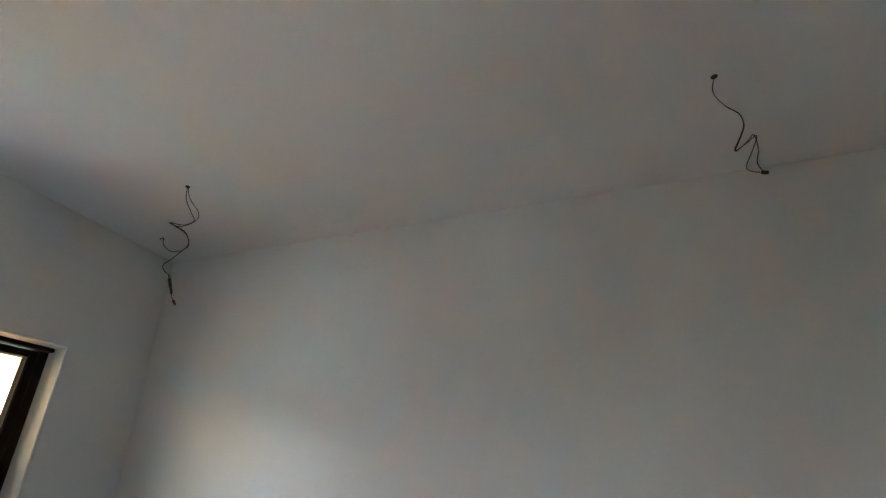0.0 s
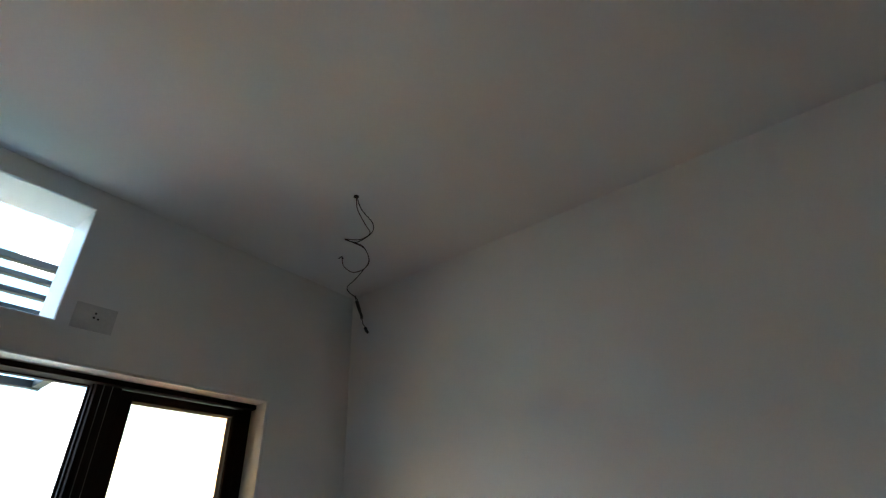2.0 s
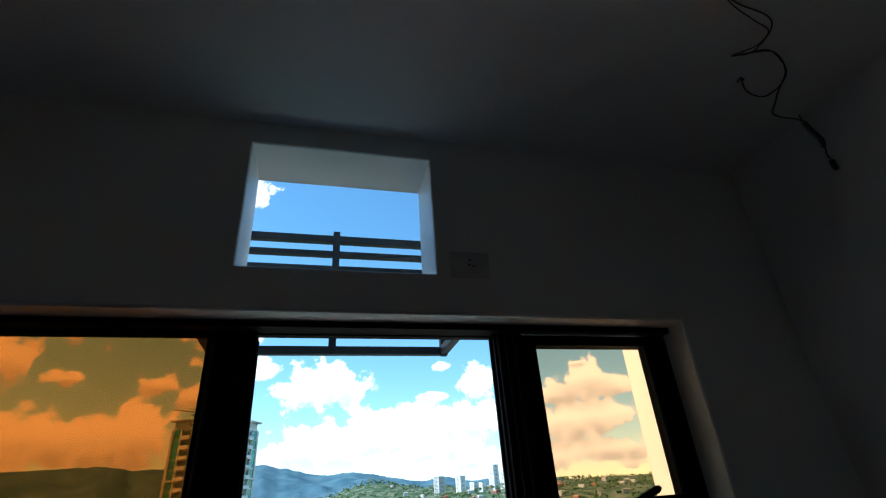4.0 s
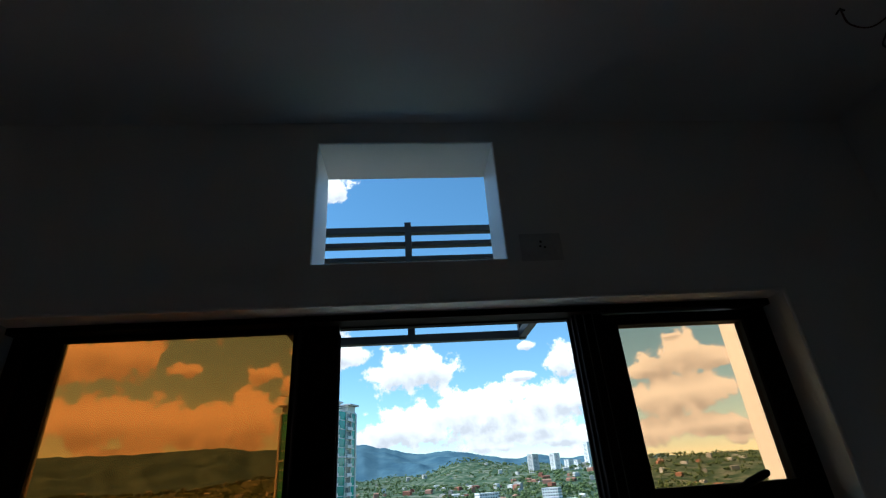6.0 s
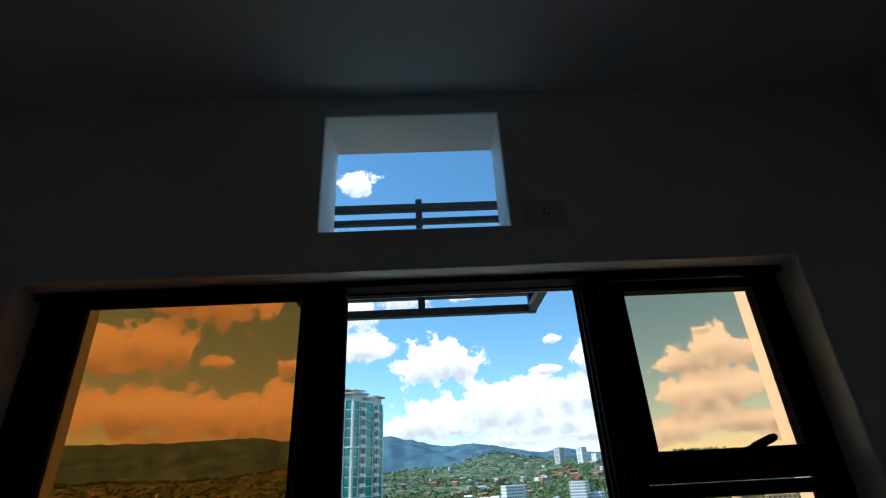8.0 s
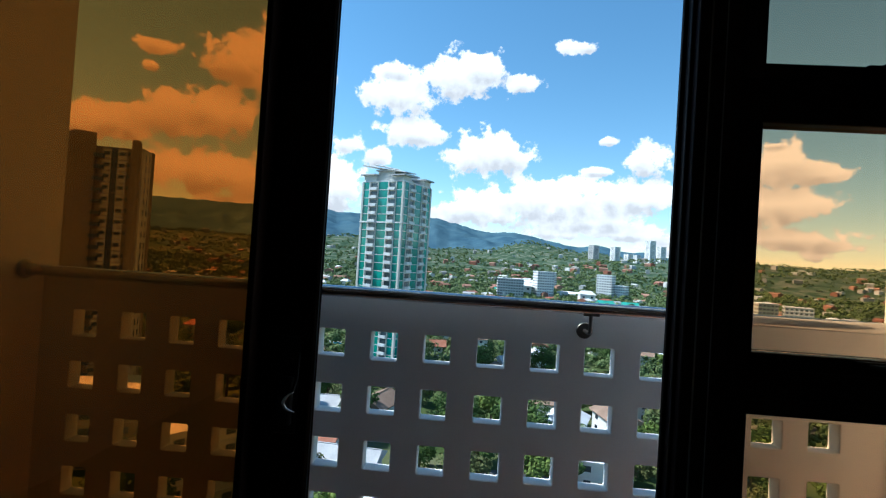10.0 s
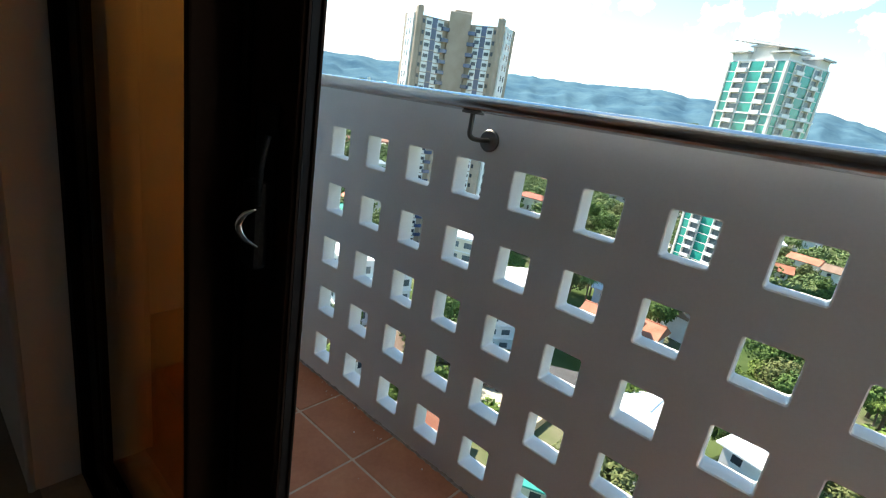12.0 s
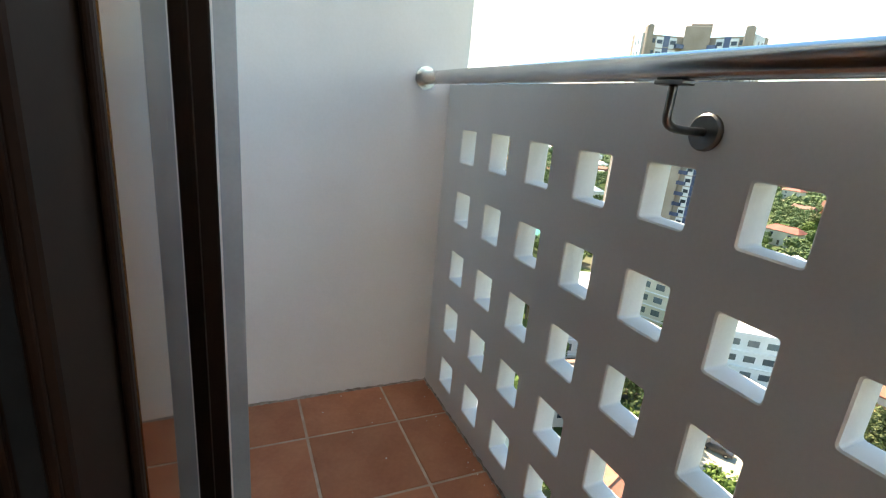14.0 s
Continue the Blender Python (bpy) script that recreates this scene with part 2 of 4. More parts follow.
def framed(parent, x0, x1, z0, z1, y0, y1, w, names, wr=None, wt=None, wb=None, glass=None):
    """Stiles and rails round a pane."""
    wr, wt, wb = wr or w, wt or w, wb or w
    part(names[0], boxes((x0, x0 + w, y0, y1, z0, z1), bevel=0.004), BRONZE, parent)
    part(names[0], boxes((x1 - wr, x1, y0, y1, z0, z1), bevel=0.004), BRONZE, parent)
    part(names[1], boxes((x0 + w, x1 - wr, y0, y1, z1 - wt, z1), bevel=0.004), BRONZE, parent)
    part(names[1], boxes((x0 + w, x1 - wr, y0, y1, z0, z0 + wb), bevel=0.004), BRONZE, parent)
    ym = (y0 + y1) / 2
    gd = min(0.006, (y1 - y0) / 4)
    part("gasket", boxes((x0 + w, x0 + w + 0.004, y0 + gd, y1 - gd, z0 + wb, z1 - wt), (x1 - wr - 0.004, x1 - wr, y0 + gd, y1 - gd, z0 + wb, z1 - wt)), RUBBER, parent)
    g = part("pane", boxes((x0 + w + 0.004, x1 - wr - 0.004, ym - 0.003, ym + 0.003, z0 + wb, z1 - wt)), glass or GLASS, parent)
    return g


# fixed light of the outer track
framed(window, OX0 + 0.045, 1.25, 0.03, HEAD, -0.7490, -0.7425, 0.055, ("stile", "rail"), wr=0.014, wt=0.014, wb=0.05, glass=DOOR_GLASS)
# lower fixed light under the awnings
framed(window, 2.158, OX1 - 0.045, 0.03, 1.045, -0.79, -0.74, 0.045, ("stile", "rail"), wt=0.04, wb=0.05)

PX, PY0, PY1 = 1.342, -0.778, -0.750
sliding = thing("sliding_door", "dark bronze sliding glass door slid open over the fixed pane", "sliding door", kind="structure")
framed(sliding, 0.48, PX, 0.034, HEAD - 0.002, PY0, PY1, 0.069, ("stile", "rail"), wr=0.122, wt=0.016, wb=0.07, glass=DOOR_GLASS)
part("seal_strip", boxes((PX, PX + 0.0035, PY0 + 0.004, PY0 + 0.0075, 0.04, 2.16), (PX, PX + 0.0035, PY1 - 0.008, PY1 - 0.0045, 0.04, 2.16), bevel=0.0008), BRONZE, sliding)
part("pull_rib", boxes((PX - 0.122, PX - 0.108, PY0 - 0.060, PY0, 0.04, 2.165), bevel=0.003), BRONZE, sliding)
part("pull_bead", boxes((PX - 0.106, PX - 0.09, PY0 - 0.006, PY0, 0.04, 2.155), bevel=0.002), BRONZE, sliding)
part("seal_channel", boxes((PX, PX + 0.0015, PY0 + 0.009, PY0 + 0.018, 0.04, 2.16)), RUBBER, sliding)
plate = part("lock_plate", boxes((PX - 0.072, PX - 0.026, PY0 - 0.004, PY0, 0.885, 1.085), bevel=0.004), RUBBER, sliding)
part("lock_body", boxes((PX - 0.064, PX - 0.032, PY0 - 0.022, PY0 - 0.004, 0.905, 1.005), bevel=0.006), RUBBER, plate)
part("thumb_stud", tube(bmesh.new(), [(PX - 0.044, PY0 - 0.004, 1.036), (PX - 0.044, PY0 - 0.012, 1.036), (PX - 0.044, PY0 - 0.014, 1.036)], [0.007, 0.007, 0.004], 12), RUBBER, plate)
cres = bmesh.new()
tube(cres, spline([(PX - 0.026, PY0 - 0.024, 0.978), (PX - 0.037, PY0 - 0.030, 0.970), (PX - 0.043, PY0 - 0.033, 0.957), (PX - 0.037, PY0 - 0.030, 0.944), (PX - 0.022, PY0 - 0.022, 0.937)], 5), [0.0012 + 0.0034 * math.sin(math.pi * k / 20) for k in range(21)], 10)
part("crescent_latch", cres, STEEL, sliding, "polished steel crescent latch", smooth=True)
lever = bmesh.new()
tube(lever, spline([(PX - 0.029, PY0 - 0.020, 0.982), (PX - 0.024, PY0 - 0.023, 0.998), (PX - 0.022, PY0 - 0.022, 1.030), (PX - 0.022, PY0 - 0.016, 1.056)], 4), [0.0036] * 12 + [0.0032], 8)
part("lever", lever, RUBBER, sliding, smooth=True)


def awning(z0, z1, hx, hz, tilt):
    w = thing("awning_window", "closed dark bronze awning sash with tinted glass", "awning window", kind="structure", group="awning sashes")
    framed(w, 2.158, OX1 - 0.045, z0, z1, -0.80, -0.75, 0.042, ("stile", "rail"), wr=0.038, wt=0.034, wb=0.032)
    h = bmesh.new()
    box(h, hx - 0.05, hx + 0.03, -0.812, -0.80, z0 + 0.006, z0 + 0.030, bevel=0.003)
    part("handle_base", h, RUBBER, w)
    h = bmesh.new()
    c, s = math.cos(tilt), math.sin(tilt)
    pts = [(hx - 0.03, -0.815, z0 + 0.018), (hx - 0.01, -0.832, z0 + 0.022)] + [(hx - 0.01 + d * c, -0.836, z0 + 0.022 + d * s) for d in (0.025, 0.05, 0.075, 0.095)]
    tube(h, spline(pts, 4), [0.009] * 8 + [0.011] * 10 + [0.010, 0.009, 0.006], 8)
    part("handle", h, RUBBER, w, "black cam handle", smooth=True)
    return w


awning(1.653, 2.178, 2.43, 0, radians(20))
awning(1.095, 1.603, 2.435, 0, radians(55))

# outer jamb trims
for x0, x1 in ((OX0, OX0 + 0.012), (OX1 - 0.012, OX1)):
    part("outer_trim", boxes((x0, x1, Y1, WALL_OUT + 0.004, 0, OZ1), bevel=0.002), TRIM, window)

for x0, x1, xb0, xb1 in ((OX0, OX0 + 0.0125, OX0 + 0.012, OX0 + 0.0145), (OX1 - 0.0125, OX1, OX1 - 0.0145, OX1 - 0.012)):
    part("sealant_bead", boxes((xb0, xb1, Y1 + 0.0005, Y1 + 0.005, 0, OZ1)), PLASTER, window, "white sealant bead")
# thin paler metal lines stand in for the highlights along the mullion
part("bead", boxes((2.095, 2.098, Y0 - 0.0015, Y0 + 0.001, 0.03, HEAD), (2.124, 2.126, Y0 - 0.0015, Y0 + 0.001, 0.03, HEAD)), DARKSTEEL, window)

# ---- patch with wires under the ceiling opening, screw hole ----
tagged(part("filler_patch", boxes((1.900, 2.030, WALL_IN - 0.0015, WALL_IN + 0.001, 2.322, 2.414), bevel=0.001), PATCH), "grey skimmed patch of an unfinished wall outlet", "wall patch", kind="structure")
dots = boxes((1.962, 1.968, WALL_IN - 0.004, WALL_IN, 2.382, 2.388), (1.959, 1.965, WALL_IN - 0.004, WALL_IN, 2.366, 2.372), (1.973, 1.979, WALL_IN - 0.004, WALL_IN, 2.363, 2.369))
tagged(part("wire_stub", dots, WIRE_DARK), "short cut wire ends poking from the filled outlet", "wire ends")

# ---- balcony ----
BX0, BX1, PT = 0.010, 3.130, 0.060
FIRST, PITCH, ROWP, HOLE, HOLEH, TOPROW = 0.140, 0.1940, 0.2012, 0.097, 0.102, 0.981
# height above the view, up to 9 m, is added to hold back the sun
tagged(part("wall_balcony_left", boxes((BX0 - 0.25, BX0, WALL_OUT, PT + 0.003, -0.3, 9.0), bevel=0.006), RENDER), "white rendered end wall of the balcony", "wall", kind="structure")
tagged(part("wall_balcony_right", boxes((BX1, BX1 + 0.25, WALL_OUT, PT + 0.003, -0.3, 9.0), bevel=0.006), RENDER), "white rendered end wall of the balcony", "wall", kind="structure")


def rounded(x0, x1, z0, z1, r, n=4):
    out = []
    for cx, cz, a0 in ((x0 + r, z0 + r, 180), (x1 - r, z0 + r, 270), (x1 - r, z1 - r, 0), (x0 + r, z1 - r, 90)):
        out += [(cx + r * math.cos(radians(a0 + 90 * k / (n - 1))), cz + r * math.sin(radians(a0 + 90 * k / (n - 1)))) for k in range(n)]
    return out


def parapet():
    """The balcony's parapet: a grid of square holes with rounded corners through the wall, and the plain bands round it."""
    verts, faces = [], []

    def ring(pts, y):
        verts.extend((x, y, z) for x, z in pts)
        return list(range(len(verts) - len(pts), len(verts)))

    def strip(a, b, flip):
        for k in range(len(a)):
            q = (a[k], a[(k + 1) % len(a)], b[(k + 1) % len(a)], b[k])
            faces.append(q[::-1] if flip else q)

    ncol, nrow, n = 15, 5, 4
    gap = (PITCH - HOLE) / 2
    gapz = (ROWP - HOLEH) / 2
    rnd = random.Random(4)
    for c in range(ncol):
        for r in range(nrow):
            x0, z1 = FIRST + c * PITCH, TOPROW - r * ROWP
            j = [rnd.uniform(-0.0025, 0.0025) for _ in range(4)]
            hx0, hx1, hz0, hz1 = x0 + j[0], x0 + HOLE + (0.007 if c > 7 else 0) + j[1], z1 - HOLEH + j[2], z1 + j[3]
            cx0, cx1, cz0, cz1 = x0 - gap, x0 + HOLE + gap, z1 - HOLEH - gapz, z1 + gapz
            cell = []
            for k, (px, pz) in enumerate(((cx0, cz0), (cx1, cz0), (cx1, cz1), (cx0, cz1))):
                cell += [(px, pz)] * n
            for y, s in ((0.0, 1), (PT, -1)):
                outer = ring(cell, y)
                o = ring(rounded(hx0 - 0.003, hx1 + 0.003, hz0 - 0.003, hz1 + 0.003, 0.008), y)
                i = ring(rounded(hx0, hx1, hz0, hz1, 0.006), y + s * 0.003)
                strip(outer, o, s < 0)
                strip(o, i, s < 0)
                if s > 0:
                    front = i
            strip(front, i, False)
    gx0, gx1 = FIRST - gap, FIRST + (ncol - 1) * PITCH + HOLE + gap
    gz1, gz0 = TOPROW + gapz, TOPROW - (nrow - 1) * ROWP - HOLEH - gapz
    me = bpy.data.meshes.new("parapet")
    bm = bmesh.new()
    vs = [bm.verts.new(v) for v in verts]
    for f in faces:
        f = [vs[k] for k in dict.fromkeys(f)]
        if len({tuple(v.co) for v in f}) == len(f):
            bm.faces.new(f)
        else:
            u = []
            for v in f:
                if all((v.co - w.co).length > 1e-7 for w in u):
                    u.append(v)
            if len(u) > 2:
                bm.faces.new(u)
    box(bm, BX0, gx0, 0, PT, -0.3, PTOP)
    box(bm, gx1, BX1, 0, PT, -0.3, PTOP)
    box(bm, gx0, gx1, 0, PT, gz1, PTOP)
    box(bm, gx0, gx1, 0, PT, -0.3, gz0)
    bmesh.ops.remove_doubles(bm, verts=bm.verts, dist=1e-5)
    bmesh.ops.recalc_face_normals(bm, faces=bm.faces)
    return bm


PTOP = 1.116
tagged(part("wall_parapet", parapet(), RENDER), "white rendered balcony parapet pierced by rows of square holes", "parapet wall", kind="structure")

rail = thing("handrail", "brushed stainless steel handrail along the balcony parapet", "handrail", kind="structure")
bm = tube(bmesh.new(), [(BX0 + 0.004 + (BX1 - BX0 - 0.008) * k / 20, -0.09, 1.128) for k in range(21)], 0.020, 24)
part("rail_tube", bm, STEEL, rail, smooth=True)
for x, d in ((BX0, 1), (BX1, -1)):
    bm = tube(bmesh.new(), [(x, -0.09, 1.128), (x + d * 0.008, -0.09, 1.128)], 0.036, 24)
    tube(bm, [(x + d * 0.008, -0.09, 1.128), (x + d * 0.03, -0.09, 1.128)], 0.027, 24)
    part("end_flange", bm, STEEL, rail)
for x in (1.016, 2.070):
    bm = tube(bmesh.new(), [(x, 0.0, 1.041), (x, -0.006, 1.041), (x, -0.009, 1.041)], [0.029, 0.029, 0.026], 24)
    b = part("bracket_disc", bm, DARKSTEEL, rail)
    bm = tube(bmesh.new(), spline([(x, -0.008, 1.041), (x, -0.05, 1.041), (x, -0.076, 1.044), (x, -0.09, 1.054), (x, -0.09, 1.075), (x, -0.09, 1.104)], 5), 0.0065, 10)
    part("bracket_arm", bm, DARKSTEEL, rail, smooth=True)
    bm = boxes((x - 0.026, x + 0.026, -0.103, -0.077, 1.1025, 1.1095), bevel=0.002)
    part("saddle", bm, DARKSTEEL, rail)

# ---- louvred guard outside, over the balcony ----
cage = thing("louvred_guard", "charcoal metal guard with horizontal slats fixed high over the balcony", "metal guard", kind="structure")
GX0, GX1, GY = 1.10, 2.052, -0.25
for k in range(8):
    z = 2.284 + 0.0735 * k
    h = 0.016 if k in (0, 7) else 0.011
    part("slat", boxes((GX0 + 0.02, GX1 - 0.02, GY - 0.008, GY + 0.026, z - h, z + h), bevel=0.002, seg=1), CAGE, cage)
    for x in (GX0, GX1 - 0.034):
        part("slat", boxes((x, x + 0.034, WALL_OUT, GY - 0.012, z - h, z + h), bevel=0.002, seg=1), CAGE, cage)
for x, y in ((GX0, GY - 0.012), (GX1 - 0.03, GY - 0.012), (1.553, GY - 0.02)):
    part("post", boxes((x, x + 0.03, y, y + 0.03, 2.264, 2.83), bevel=0.002, seg=1), CAGE, cage)

# ---- hanging wires ----
def hanging(name, label, at, strands):
    w = thing(name, label, "hanging wires", at=at)
    # no opening is cut: a near-black disc paints the hole's shade
    bm = tube(bmesh.new(), [(0, 0, 0), (0, 0, -0.003)], 0.011, 14)
    part("ceiling_hole", bm, HOLE_SHADE, w)
    for nm, mat, r, pts in strands:
        part(nm, tube(bmesh.new(), spline(pts, 6), r, 6), mat, w, smooth=True)
    return w


hanging("ceiling_wires", "thin red and black wires hanging loose from a ceiling hole", (2.501, -1.618, CEIL), [
    ("wire", WIRE_RED, 0.0018, [(0, 0, 0), (0.001, -0.01, -0.07), (0.045, -0.012, -0.12), (0.072, -0.012, -0.15), (0.04, 0.01, -0.185), (-0.003, 0.046, -0.188), (0.01, 0.03, -0.2), (0.04, -0.01, -0.225), (0.09, 0.005, -0.258), (0.092, 0.03, -0.285), (0.06, 0.06, -0.305), (0.01, 0.06, -0.298), (-0.02, 0.04, -0.275)]),
    ("wire", WIRE_DARK, 0.0018, [(0.003, 0, 0), (0.02, -0.012, -0.06), (0.074, -0.024, -0.105), (0.074, -0.018, -0.15), (0.035, 0.02, -0.195), (0.0, 0.044, -0.19), (0.012, 0.02, -0.207), (0.045, -0.014, -0.235), (0.092, 0.009, -0.262), (0.088, 0.045, -0.30), (0.05, 0.04, -0.35), (0.005, 0.027, -0.40), (0.0, 0.01, -0.43), (0.02, -0.01, -0.455), (0.035, -0.018, -0.50)]),
    ("wire_end", WIRE_DARK, 0.002, [(-0.03, 0.045, -0.288), (-0.022, 0.04, -0.279), (-0.012, 0.04, -0.282)]),
    ("tape_wrap", TAPE, 0.005, [(0.008, -0.02, -0.47), (0.022, -0.019, -0.495), (0.037, -0.018, -0.515), (0.05, -0.008, -0.522)]),
    ("wire_end", WIRE_DARK, 0.0018, [(0.002, -0.022, -0.452), (0.008, -0.02, -0.47), (0.05, -0.008, -0.522), (0.068, 0.005, -0.53), (0.085, 0.012, -0.535)]),
    ("tape_tip", TAPE, 0.006, [(0.092, 0.016, -0.538), (0.106, 0.024, -0.541), (0.12, 0.031, -0.543)])])
hanging("ceiling_wires", "kinked pair of dark wires hanging from a ceiling hole, ends taped", (2.500, -3.880, CEIL), [
    ("wire", WIRE_RED, 0.0015, [(0, 0, 0), (0.006, 0.018, -0.064), (-0.001, -0.002, -0.139), (-0.010, -0.028, -0.186), (-0.011, -0.031, -0.231), (-0.005, -0.016, -0.268), (0.005, 0.014, -0.319), (-0.008, -0.022, -0.306), (-0.018, -0.052, -0.291), (-0.010, -0.03, -0.337), (0.0, 0.0, -0.392), (-0.006, -0.017, -0.417), (-0.013, -0.036, -0.425)]),
    ("wire", WIRE_DARK, 0.0015, [(0.004, 0, 0), (0.008, 0.016, -0.066), (0.001, -0.004, -0.137), (-0.008, -0.03, -0.184), (-0.009, -0.033, -0.232), (-0.003, -0.018, -0.268), (0.007, 0.012, -0.321), (-0.008, -0.026, -0.3), (-0.016, -0.046, -0.285), (-0.014, -0.044, -0.342), (-0.01, -0.03, -0.385), (-0.012, -0.034, -0.419)]),
    ("tape_tip", TAPE, 0.006, [(-0.011, -0.032, -0.424), (-0.013, -0.039, -0.429), (-0.015, -0.048, -0.432)])])

# ---- balcony floor: slab, grout bed and tiles ----
slab = tagged(part("balcony_floor", boxes((BX0, BX1, WALL_OUT, 0.0, -0.3, -0.0025)), GROUT), "terracotta tiled balcony floor with pale joints", "floor", kind="structure")
tagged(part("threshold", boxes((OX0, OX1, WALL_IN + 0.02, WALL_OUT, -0.3, -0.002)), GROUT), "plain mortar threshold under the sliding door", "threshold", kind="structure")
TX = [BX0] + [0.232 + 0.303 * k for k in range(10)] + [BX1]
TY = [WALL_OUT, -0.487, -0.184, 0.0]
tiles = {}
for i in range(len(TX) - 1):
    for j in range(len(TY) - 1):
        w, d = TX[i + 1] - TX[i] - 0.008, TY[j + 1] - TY[j] - 0.008
        key = (round(w, 4), round(d, 4))
        if key not in tiles:
            tiles[key] = mesh_of("tile", boxes((-w / 2, w / 2, -d / 2, d / 2, -0.012, 0), bevel=0.003), TERRA)
        o = new("tile", tiles[key])
        o.parent = slab
        o.location = ((TX[i] + TX[i + 1]) / 2, (TY[j] + TY[j + 1]) / 2, random.uniform(-0.0006, 0.0006))

# ---- the land: one sheet from under the balcony to the hills ----
RIDGE = ((-100, 3.0), (-72, 3.2), (-61, 3.3), (-53, 3.6), (-49, 3.7), (-35, 4.4), (-31, 4.5), (-27, 4.5), (-23, 4.75), (-20, 4.9), (-17, 4.7), (-14.4, 4.45), (-8, 4.6), (-4.5, 4.6), (-2.4, 4.15), (0.5, 3.4), (2, 3.3), (4.3, 3.5), (7.5, 3.0), (10.3, 2.25), (13, 2.4), (15.7, 2.2), (20, 1.5), (25.7, 1.3), (28.2, 1.05), (30.2, 1.25), (33.3, 0.6), (36.3, 0.3), (100, 0.8))
BASE = -45.0


def ridge(az):
    for (a, e), (b, f) in zip(RIDGE, RIDGE[1:]):
        if a <= az <= b:
            return e + (f - e) * (az - a) / (b - a)
    return 2.5


def ground(x, y):
    """Height of the land: flat town, low hills from 700 m, a mountain ridge at 3.4 km."""
    d = math.hypot(x, y)
    az = math.degrees(math.atan2(x, y))
    z = BASE + 1.5 * noise.noise(Vector((x / 60, y / 60, 0)))
    if d > 500:
        n = noise.fractal(Vector((x / 420, y / 420, 3.3)), 1.0, 2.0, 4)
        u = min(1, (d - 500) / 1300)
        rise = min(1, max(0, (az - 6) / 9)) * 12
        knoll = 52 * math.exp(-((az - 7.5) / 5) ** 2 - ((d - 2000) / 330) ** 2) + 14 * math.exp(-((az + 15) / 9) ** 2 - ((d - 1950) / 380) ** 2)
        z += u * u * (3 - 2 * u) * (66 + 36 * n + rise) + knoll * (1 + 0.5 * n)
    return z


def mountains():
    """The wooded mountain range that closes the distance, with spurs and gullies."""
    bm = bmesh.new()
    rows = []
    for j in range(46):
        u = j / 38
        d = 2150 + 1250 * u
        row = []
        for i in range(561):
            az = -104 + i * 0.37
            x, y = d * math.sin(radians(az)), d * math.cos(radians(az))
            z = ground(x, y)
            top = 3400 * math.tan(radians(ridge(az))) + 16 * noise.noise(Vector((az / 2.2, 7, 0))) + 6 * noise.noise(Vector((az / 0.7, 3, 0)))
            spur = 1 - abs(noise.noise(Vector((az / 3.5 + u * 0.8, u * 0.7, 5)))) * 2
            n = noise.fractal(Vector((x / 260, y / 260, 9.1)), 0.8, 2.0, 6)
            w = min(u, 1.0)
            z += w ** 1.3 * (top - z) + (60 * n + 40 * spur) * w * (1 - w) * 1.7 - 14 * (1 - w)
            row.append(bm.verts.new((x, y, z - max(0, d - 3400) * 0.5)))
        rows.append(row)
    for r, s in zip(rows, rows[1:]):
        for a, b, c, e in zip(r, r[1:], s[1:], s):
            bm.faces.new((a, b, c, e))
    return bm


def land():
    bm = bmesh.new()
    rad = [0.0, 12, 25, 40, 60, 80, 105, 135, 170, 210, 260, 320, 390, 470, 560, 660, 780, 900, 1040, 1180, 1330, 1480, 1640, 1800, 1960, 2120, 2280, 2440, 2600, 2760, 2920, 3080, 3240, 3400, 3560, 3800, 4300]
    n = 300
    rows = []
    for d in rad[1:]:
        rows.append([bm.verts.new((d * math.sin(k * math.tau / n), d * math.cos(k * math.tau / n), ground(d * math.sin(k * math.tau / n), d * math.cos(k * math.tau / n)))) for k in range(n)])
    c = bm.verts.new((0, 0, BASE))
    for k in range(n):
        bm.faces.new((c, rows[0][(k + 1) % n], rows[0][k]))
        for r, s in zip(rows, rows[1:]):
            bm.faces.new((r[k], r[(k + 1) % n], s[(k + 1) % n], s[k]))
    return bm


